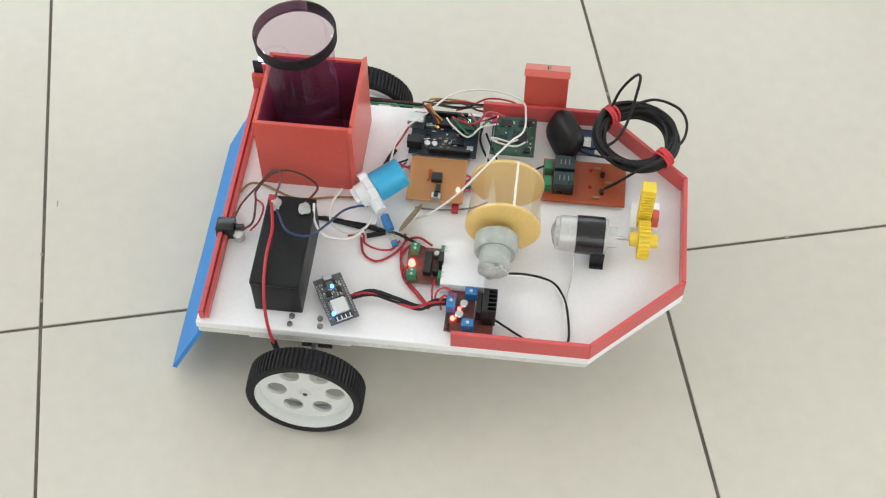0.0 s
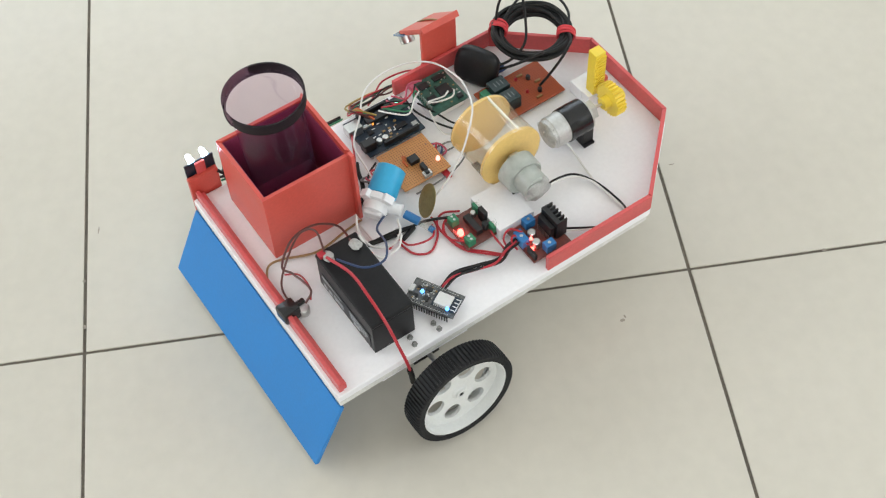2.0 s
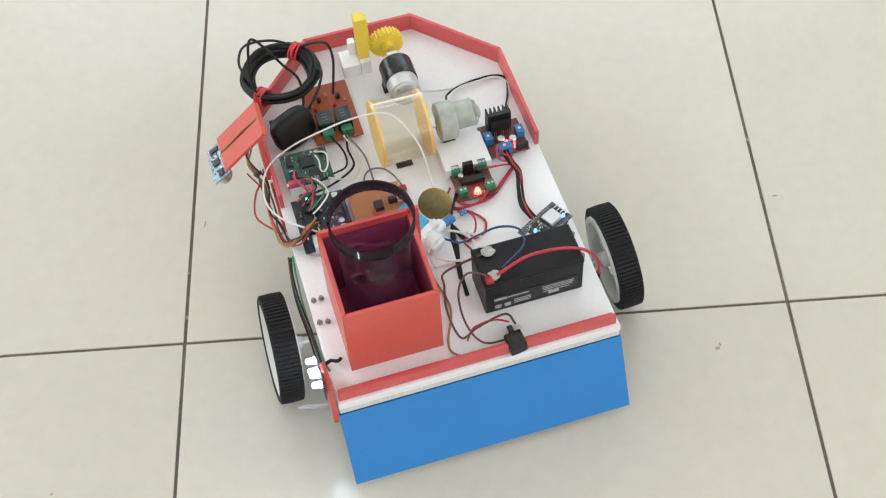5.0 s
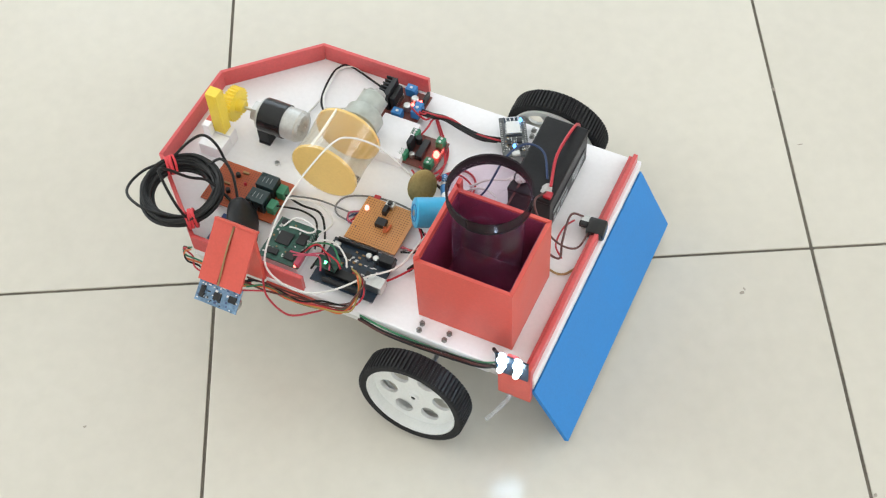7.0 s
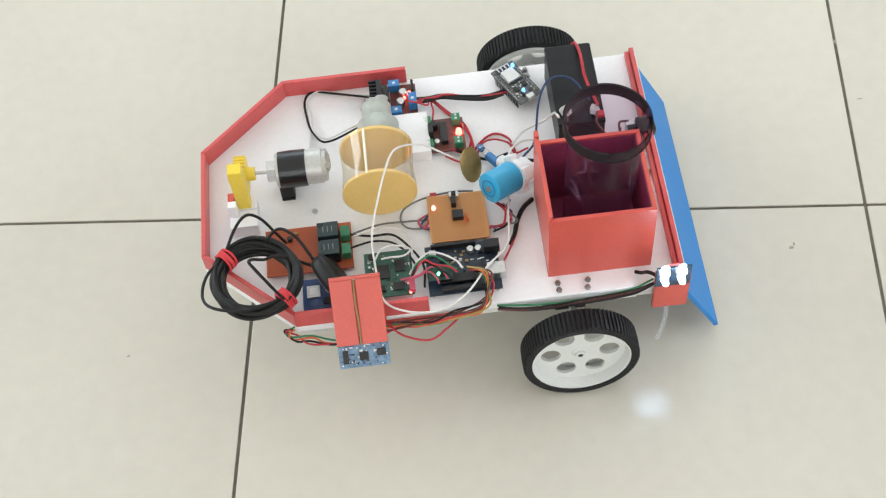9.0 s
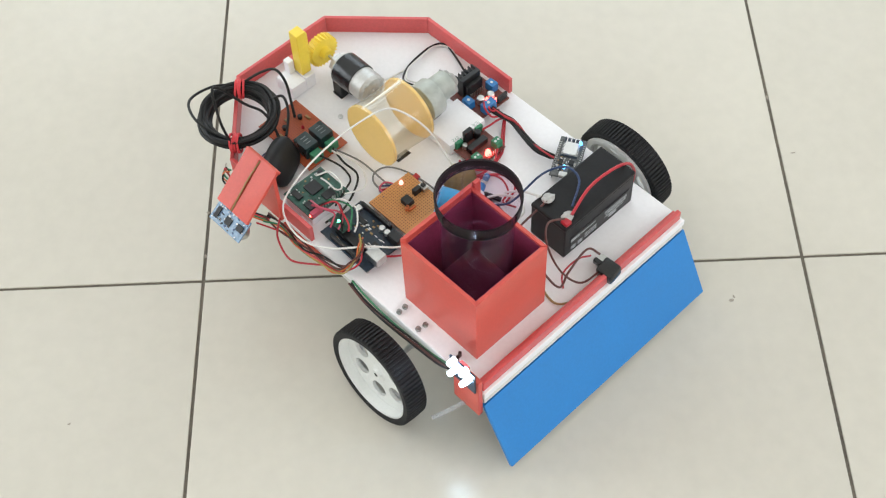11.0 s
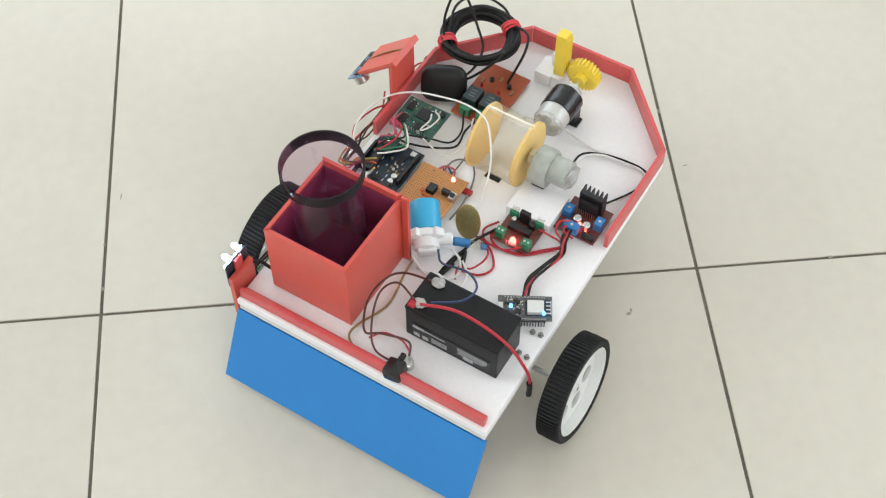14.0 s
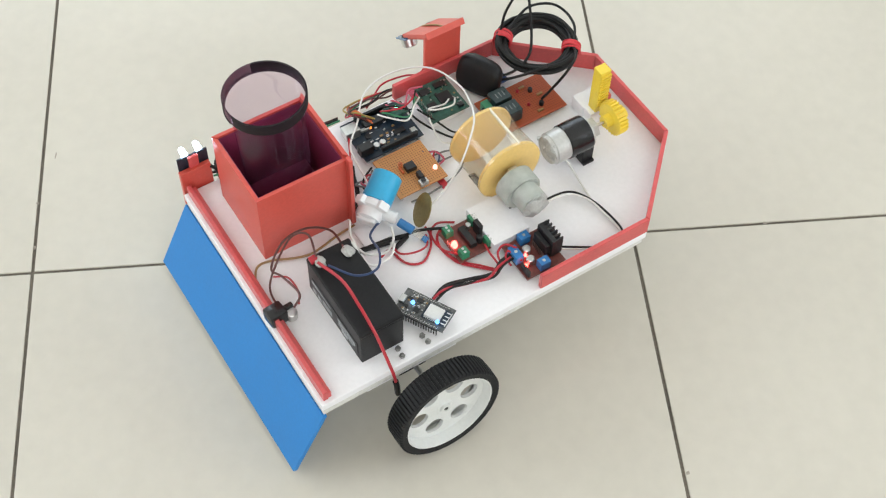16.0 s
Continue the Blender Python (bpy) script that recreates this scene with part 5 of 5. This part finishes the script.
cable('black_wire', [(-0.194, -0.0655, 0.104), (-0.188, -0.063, 0.104), (-0.172, -0.056, 0.098), (-0.155, -0.059, 0.097), (-0.143, -0.076, 0.105), (-0.134, -0.095, 0.108)], 0.001, WBLK, ROBOT)
cable('grey_wire', [(-0.076, -0.011, 0.094), (-0.097, -0.01, 0.095), (-0.123, -0.014, 0.095), (-0.141, -0.023, 0.095), (-0.145, -0.036, 0.095), (-0.137, -0.045, 0.095), (-0.116, -0.047, 0.095)], 0.0009, WGRY, ROBOT)
cable('jumper_wire', [(-0.117, -0.033, 0.0979), (-0.125, -0.04, 0.0961), (-0.127, -0.047, 0.0974), (-0.114, -0.053, 0.0994)], 0.001, WBLU, ROBOT)
cable('jumper_wire', [(-0.117, -0.033, 0.0988), (-0.121, -0.044, 0.0979), (-0.124, -0.049, 0.0977), (-0.116, -0.051, 0.0992)], 0.001, WRED, ROBOT)
cable('jumper_wire', [(-0.119, -0.033, 0.0968), (-0.129, -0.038, 0.0954), (-0.125, -0.048, 0.0985), (-0.115, -0.049, 0.0989)], 0.001, WPNK, ROBOT)
cable('white_wire', [(-0.172, -0.086, 0.111), (-0.163, -0.076, 0.116), (-0.147, -0.077, 0.118), (-0.139, -0.082, 0.118), (-0.145, -0.085, 0.114), (-0.158, -0.084, 0.112), (-0.165, -0.086, 0.114)], 0.0009, WWHT, ROBOT)
cable('jumper_wire', [(-0.065, -0.054, 0.0967), (-0.054, -0.056, 0.0994), (-0.05, -0.046, 0.1018), (-0.051, -0.041, 0.1034), (-0.059, -0.031, 0.1025)], 0.001, WRED, ROBOT)
cable('jumper_wire', [(-0.063, -0.062, 0.0998), (-0.05, -0.055, 0.0981), (-0.044, -0.044, 0.0996), (-0.049, -0.039, 0.1026), (-0.056, -0.033, 0.1027)], 0.001, WBLK, ROBOT)
cable('jumper_wire', [(-0.066, -0.056, 0.0973), (-0.051, -0.053, 0.0967), (-0.045, -0.051, 0.0993), (-0.049, -0.038, 0.1029), (-0.051, -0.035, 0.1022)], 0.001, WPNK, ROBOT)
cable('jumper_wire', [(-0.062, -0.059, 0.0995), (-0.055, -0.054, 0.0971), (-0.04, -0.053, 0.0985), (-0.048, -0.04, 0.1018), (-0.044, -0.032, 0.1035)], 0.001, WGRY, ROBOT)
cable('red_wire', [(-0.062, -0.104, 0.107), (-0.054, -0.088, 0.1), (-0.044, -0.067, 0.096), (-0.041, -0.052, 0.096), (-0.034, -0.039, 0.096), (-0.024, -0.031, 0.096)], 0.001, WRED, ROBOT)
cable('black_wire', [(-0.049, -0.075, 0.096), (-0.044, -0.064, 0.096), (-0.04, -0.051, 0.096), (-0.033, -0.038, 0.096), (-0.023, -0.029, 0.096)], 0.0022, WBLK, ROBOT, 'black taped wire joint')
cable('red_wire', [(-0.067, 0.029, 0.096), (-0.061, 0.04, 0.097), (-0.049, 0.042, 0.098), (-0.036, 0.036, 0.097), (-0.032, 0.025, 0.096), (-0.019, 0.029, 0.096)], 0.001, WRED, ROBOT)
cable('red_wire', [(-0.079, 0.065, 0.1), (-0.071, 0.051, 0.096), (-0.071, 0.031, 0.096), (-0.083, 0.023, 0.095), (-0.097, 0.031, 0.096)], 0.0011, WRED, ROBOT)
cable('cable_sleeve', [(0.0315, 0.1370, 0.078), (0.0300, 0.1370, 0.066), (0.0288, 0.1362, 0.052)], 0.0028, WBLK, ROBOT, 'black sleeve on the red cable end')
cable('black_stick', [(-0.051, 0.019, 0.0945), (-0.024, 0.013, 0.0945), (0.027, 0.01, 0.0945)], 0.002, WBLK, ROBOT, 'long black cable tie lying on the deck')


# ---------------------------------------------------------------- tiles, the nearest pieces last
def tiles():
    bm = box(bmesh.new(), -0.2984, -0.2984, -0.006, 0.2984, 0.2984, 0.0, 0.0007)
    first = part("tile", bm, TILE, FLOOR)
    me = first.data
    for i in range(-5, 6):
        for j in range(-5, 5):
            ob = first if (i, j) == (-5, -5) else new("tile", me)
            ob.parent = FLOOR
            ob.matrix_local = pose(i * 0.6 + 0.3, j * 0.6 + 0.3, 0, 0, 0, 90 * ((i * 7 + j * 3) % 4))


def stains():
    """Small dried marks on the tiles."""
    rnd = random.Random(11)
    for x, y, l, w, a in ((0.013, 0.146, 0.011, 0.0016, 85), (0.522, -0.048, 0.006, 0.0040, 30), (0.525, -0.044, 0.005, 0.0022, 110), (0.614, 0.132, 0.007, 0.0016, 5), (0.738, 0.0, 0.006, 0.0045, 0),
                          (-0.115, -0.155, 0.004, 0.0022, 20), (0.604, -0.268, 0.005, 0.0045, 0), (-0.001, 0.085, 0.004, 0.004, 0), (0.0, 0.03, 0.0035, 0.005, 0), (0.60, 0.21, 0.004, 0.006, 0)):
        pts = [(l / 2 * math.cos(k * math.pi / 5) * rnd.uniform(0.6, 1.1), w / 2 * math.sin(k * math.pi / 5) * rnd.uniform(0.6, 1.1)) for k in range(10)]
        part("stain", prism(bmesh.new(), pts, 0.0, 0.0003, pose(x, y, 0.00002, 0, 0, a)), STAIN, FLOOR, "small dried dirt mark on a tile")


stains()
tiles()


def motions():
    # the cup stands in the box and rides along
    for ob in (ROBOT, TUMBLER):
        walk(ob, [
            (0, pose(0.2912, 0.0280, 0.0027, 0, 0, 165.45)),
            (0.5, pose(0.2931, 0.0268, 0.0027, 0, 0, 169.34)),
            (1, pose(0.2908, 0.0272, 0.0027, 0, 0, 179.84)),
            (1.5, pose(0.2846, 0.0254, 0.0027, 0, 0, 192.29)),
            (2, pose(0.2764, 0.0210, 0.0027, 0, 0, 206.33)),
            (2.5, pose(0.2713, 0.0174, 0.0027, 0, 0, 218.98)),
            (3, pose(0.2666, 0.0131, 0.0027, 0, 0, 231.54)),
            (3.5, pose(0.2638, 0.0076, 0.0027, 0, 0, 244.01)),
            (4, pose(0.2634, 0.0019, 0.0027, 0, 0, 257.81)),
            (6.5, pose(0.2742, -0.0182, 0.0027, 0, 0, 319.98)),
            (7, pose(0.2770, -0.0213, 0.0027, 0, 0, 332.32)),
            (7.5, pose(0.2812, -0.0201, 0.0027, 0, 0, 343.65)),
            (8, pose(0.2849, -0.0205, 0.0027, 0, 0, 355.91)),
            (8.5, pose(0.2898, -0.0181, 0.0027, 0, 0, 369.02)),
            (8.7, pose(0.2898, -0.0181, 0.0027, 0, 0, 371.20)),
            (9, pose(0.2914, -0.0201, 0.0027, 0, 0, 366.68)),
            (9.5, pose(0.2919, -0.0202, 0.0027, 0, 0, 352.22)),
            (12, pose(0.3127, -0.0430, 0.0027, 0, 0, 286.62)),
            (12.5, pose(0.3142, -0.0482, 0.0027, 0, 0, 272.95)),
            (13, pose(0.3145, -0.0497, 0.0027, 0, 0, 259.12)),
            (13.5, pose(0.3142, -0.0525, 0.0027, 0, 0, 246.79)),
            (14, pose(0.3129, -0.0544, 0.0027, 0, 0, 233.36)),
            (14.5, pose(0.3101, -0.0569, 0.0027, 0, 0, 219.49)),
            (15, pose(0.3106, -0.0590, 0.0027, 0, 0, 206.70)),
            (15.5, pose(0.3113, -0.0591, 0.0027, 0, 0, 206.92)),
            (16, pose(0.3109, -0.0593, 0.0027, 0, 0, 206.91)),
        ])
    # the left wheel rolls as the car turns
    walk(WHEELS[1], [
        (0, LEAN[1] @ pose(0, 0, 0, 0, 0.0, 0)),
        (0.25, LEAN[1] @ pose(0, 0, 0, 0, -7.7, 0)),
        (0.5, LEAN[1] @ pose(0, 0, 0, 0, -15.4, 0)),
        (0.75, LEAN[1] @ pose(0, 0, 0, 0, -30.5, 0)),
        (1, LEAN[1] @ pose(0, 0, 0, 0, -45.7, 0)),
        (1.25, LEAN[1] @ pose(0, 0, 0, 0, -61.8, 0)),
        (1.5, LEAN[1] @ pose(0, 0, 0, 0, -77.9, 0)),
        (1.75, LEAN[1] @ pose(0, 0, 0, 0, -94.9, 0)),
        (2, LEAN[1] @ pose(0, 0, 0, 0, -111.8, 0)),
        (2.25, LEAN[1] @ pose(0, 0, 0, 0, -128.3, 0)),
        (2.5, LEAN[1] @ pose(0, 0, 0, 0, -144.7, 0)),
        (2.75, LEAN[1] @ pose(0, 0, 0, 0, -160.8, 0)),
        (3, LEAN[1] @ pose(0, 0, 0, 0, -177.0, 0)),
        (3.25, LEAN[1] @ pose(0, 0, 0, 0, -193.2, 0)),
        (3.5, LEAN[1] @ pose(0, 0, 0, 0, -209.4, 0)),
        (3.75, LEAN[1] @ pose(0, 0, 0, 0, -228.1, 0)),
        (4, LEAN[1] @ pose(0, 0, 0, 0, -246.6, 0)),
        (4.25, LEAN[1] @ pose(0, 0, 0, 0, -264.1, 0)),
        (4.5, LEAN[1] @ pose(0, 0, 0, 0, -281.5, 0)),
        (4.75, LEAN[1] @ pose(0, 0, 0, 0, -298.7, 0)),
        (5, LEAN[1] @ pose(0, 0, 0, 0, -315.8, 0)),
        (5.25, LEAN[1] @ pose(0, 0, 0, 0, -332.8, 0)),
        (5.5, LEAN[1] @ pose(0, 0, 0, 0, -349.8, 0)),
        (5.75, LEAN[1] @ pose(0, 0, 0, 0, -366.8, 0)),
        (6, LEAN[1] @ pose(0, 0, 0, 0, -383.8, 0)),
        (6.25, LEAN[1] @ pose(0, 0, 0, 0, -400.9, 0)),
        (6.5, LEAN[1] @ pose(0, 0, 0, 0, -418.0, 0)),
        (6.75, LEAN[1] @ pose(0, 0, 0, 0, -435.1, 0)),
        (7, LEAN[1] @ pose(0, 0, 0, 0, -452.2, 0)),
        (7.25, LEAN[1] @ pose(0, 0, 0, 0, -468.2, 0)),
        (7.5, LEAN[1] @ pose(0, 0, 0, 0, -484.0, 0)),
        (7.75, LEAN[1] @ pose(0, 0, 0, 0, -501.2, 0)),
        (8, LEAN[1] @ pose(0, 0, 0, 0, -518.4, 0)),
        (8.25, LEAN[1] @ pose(0, 0, 0, 0, -536.2, 0)),
        (8.5, LEAN[1] @ pose(0, 0, 0, 0, -553.9, 0)),
        (8.75, LEAN[1] @ pose(0, 0, 0, 0, -558.2, 0)),
        (9, LEAN[1] @ pose(0, 0, 0, 0, -545.3, 0)),
        (9.25, LEAN[1] @ pose(0, 0, 0, 0, -522.3, 0)),
        (9.5, LEAN[1] @ pose(0, 0, 0, 0, -499.4, 0)),
        (9.75, LEAN[1] @ pose(0, 0, 0, 0, -476.1, 0)),
        (10, LEAN[1] @ pose(0, 0, 0, 0, -452.7, 0)),
        (10.25, LEAN[1] @ pose(0, 0, 0, 0, -429.1, 0)),
        (10.5, LEAN[1] @ pose(0, 0, 0, 0, -405.3, 0)),
        (10.75, LEAN[1] @ pose(0, 0, 0, 0, -381.5, 0)),
        (11, LEAN[1] @ pose(0, 0, 0, 0, -357.6, 0)),
        (11.25, LEAN[1] @ pose(0, 0, 0, 0, -333.7, 0)),
        (11.5, LEAN[1] @ pose(0, 0, 0, 0, -309.9, 0)),
        (11.75, LEAN[1] @ pose(0, 0, 0, 0, -286.1, 0)),
        (12, LEAN[1] @ pose(0, 0, 0, 0, -262.5, 0)),
        (12.25, LEAN[1] @ pose(0, 0, 0, 0, -238.2, 0)),
        (12.5, LEAN[1] @ pose(0, 0, 0, 0, -213.9, 0)),
        (12.75, LEAN[1] @ pose(0, 0, 0, 0, -191.4, 0)),
        (13, LEAN[1] @ pose(0, 0, 0, 0, -169.0, 0)),
        (13.25, LEAN[1] @ pose(0, 0, 0, 0, -148.2, 0)),
        (13.5, LEAN[1] @ pose(0, 0, 0, 0, -127.4, 0)),
        (13.75, LEAN[1] @ pose(0, 0, 0, 0, -105.1, 0)),
        (14, LEAN[1] @ pose(0, 0, 0, 0, -82.8, 0)),
        (14.25, LEAN[1] @ pose(0, 0, 0, 0, -59.1, 0)),
        (14.5, LEAN[1] @ pose(0, 0, 0, 0, -35.4, 0)),
        (14.75, LEAN[1] @ pose(0, 0, 0, 0, -14.9, 0)),
        (15, LEAN[1] @ pose(0, 0, 0, 0, 5.5, 0)),
        (15.25, LEAN[1] @ pose(0, 0, 0, 0, 4.8, 0)),
        (15.5, LEAN[1] @ pose(0, 0, 0, 0, 4.2, 0)),
        (15.75, LEAN[1] @ pose(0, 0, 0, 0, 4.4, 0)),
        (16, LEAN[1] @ pose(0, 0, 0, 0, 4.7, 0)),
    ])
    # the right wheel rolls as the car turns
    walk(WHEELS[-1], [
        (0, LEAN[-1] @ pose(0, 0, 0, 0, 0.0, 0)),
        (0.25, LEAN[-1] @ pose(0, 0, 0, 0, 6.1, 0)),
        (0.5, LEAN[-1] @ pose(0, 0, 0, 0, 12.2, 0)),
        (0.75, LEAN[-1] @ pose(0, 0, 0, 0, 29.9, 0)),
        (1, LEAN[-1] @ pose(0, 0, 0, 0, 47.6, 0)),
        (1.25, LEAN[-1] @ pose(0, 0, 0, 0, 70.5, 0)),
        (1.5, LEAN[-1] @ pose(0, 0, 0, 0, 93.4, 0)),
        (1.75, LEAN[-1] @ pose(0, 0, 0, 0, 120.3, 0)),
        (2, LEAN[-1] @ pose(0, 0, 0, 0, 147.4, 0)),
        (2.25, LEAN[-1] @ pose(0, 0, 0, 0, 170.5, 0)),
        (2.5, LEAN[-1] @ pose(0, 0, 0, 0, 193.7, 0)),
        (2.75, LEAN[-1] @ pose(0, 0, 0, 0, 216.9, 0)),
        (3, LEAN[-1] @ pose(0, 0, 0, 0, 240.0, 0)),
        (3.25, LEAN[-1] @ pose(0, 0, 0, 0, 262.9, 0)),
        (3.5, LEAN[-1] @ pose(0, 0, 0, 0, 285.7, 0)),
        (3.75, LEAN[-1] @ pose(0, 0, 0, 0, 310.3, 0)),
        (4, LEAN[-1] @ pose(0, 0, 0, 0, 334.9, 0)),
        (4.25, LEAN[-1] @ pose(0, 0, 0, 0, 356.4, 0)),
        (4.5, LEAN[-1] @ pose(0, 0, 0, 0, 377.9, 0)),
        (4.75, LEAN[-1] @ pose(0, 0, 0, 0, 399.7, 0)),
        (5, LEAN[-1] @ pose(0, 0, 0, 0, 421.5, 0)),
        (5.25, LEAN[-1] @ pose(0, 0, 0, 0, 443.4, 0)),
        (5.5, LEAN[-1] @ pose(0, 0, 0, 0, 465.3, 0)),
        (5.75, LEAN[-1] @ pose(0, 0, 0, 0, 487.2, 0)),
        (6, LEAN[-1] @ pose(0, 0, 0, 0, 509.2, 0)),
        (6.25, LEAN[-1] @ pose(0, 0, 0, 0, 531.1, 0)),
        (6.5, LEAN[-1] @ pose(0, 0, 0, 0, 552.9, 0)),
        (6.75, LEAN[-1] @ pose(0, 0, 0, 0, 574.4, 0)),
        (7, LEAN[-1] @ pose(0, 0, 0, 0, 595.9, 0)),
        (7.25, LEAN[-1] @ pose(0, 0, 0, 0, 615.4, 0)),
        (7.5, LEAN[-1] @ pose(0, 0, 0, 0, 635.1, 0)),
        (7.75, LEAN[-1] @ pose(0, 0, 0, 0, 656.3, 0)),
        (8, LEAN[-1] @ pose(0, 0, 0, 0, 677.5, 0)),
        (8.25, LEAN[-1] @ pose(0, 0, 0, 0, 700.7, 0)),
        (8.5, LEAN[-1] @ pose(0, 0, 0, 0, 724.0, 0)),
        (8.75, LEAN[-1] @ pose(0, 0, 0, 0, 728.7, 0)),
        (9, LEAN[-1] @ pose(0, 0, 0, 0, 718.0, 0)),
        (9.25, LEAN[-1] @ pose(0, 0, 0, 0, 695.7, 0)),
        (9.5, LEAN[-1] @ pose(0, 0, 0, 0, 673.4, 0)),
        (9.75, LEAN[-1] @ pose(0, 0, 0, 0, 655.5, 0)),
        (10, LEAN[-1] @ pose(0, 0, 0, 0, 637.9, 0)),
        (10.25, LEAN[-1] @ pose(0, 0, 0, 0, 620.4, 0)),
        (10.5, LEAN[-1] @ pose(0, 0, 0, 0, 603.1, 0)),
        (10.75, LEAN[-1] @ pose(0, 0, 0, 0, 585.8, 0)),
        (11, LEAN[-1] @ pose(0, 0, 0, 0, 568.6, 0)),
        (11.25, LEAN[-1] @ pose(0, 0, 0, 0, 551.5, 0)),
        (11.5, LEAN[-1] @ pose(0, 0, 0, 0, 534.2, 0)),
        (11.75, LEAN[-1] @ pose(0, 0, 0, 0, 516.9, 0)),
        (12, LEAN[-1] @ pose(0, 0, 0, 0, 499.5, 0)),
        (12.25, LEAN[-1] @ pose(0, 0, 0, 0, 481.0, 0)),
        (12.5, LEAN[-1] @ pose(0, 0, 0, 0, 462.4, 0)),
        (12.75, LEAN[-1] @ pose(0, 0, 0, 0, 441.6, 0)),
        (13, LEAN[-1] @ pose(0, 0, 0, 0, 420.8, 0)),
        (13.25, LEAN[-1] @ pose(0, 0, 0, 0, 403.0, 0)),
        (13.5, LEAN[-1] @ pose(0, 0, 0, 0, 385.2, 0)),
        (13.75, LEAN[-1] @ pose(0, 0, 0, 0, 365.4, 0)),
        (14, LEAN[-1] @ pose(0, 0, 0, 0, 345.6, 0)),
        (14.25, LEAN[-1] @ pose(0, 0, 0, 0, 325.9, 0)),
        (14.5, LEAN[-1] @ pose(0, 0, 0, 0, 306.3, 0)),
        (14.75, LEAN[-1] @ pose(0, 0, 0, 0, 286.7, 0)),
        (15, LEAN[-1] @ pose(0, 0, 0, 0, 266.9, 0)),
        (15.25, LEAN[-1] @ pose(0, 0, 0, 0, 267.0, 0)),
        (15.5, LEAN[-1] @ pose(0, 0, 0, 0, 267.1, 0)),
        (15.75, LEAN[-1] @ pose(0, 0, 0, 0, 267.3, 0)),
        (16, LEAN[-1] @ pose(0, 0, 0, 0, 267.5, 0)),
    ])


motions()
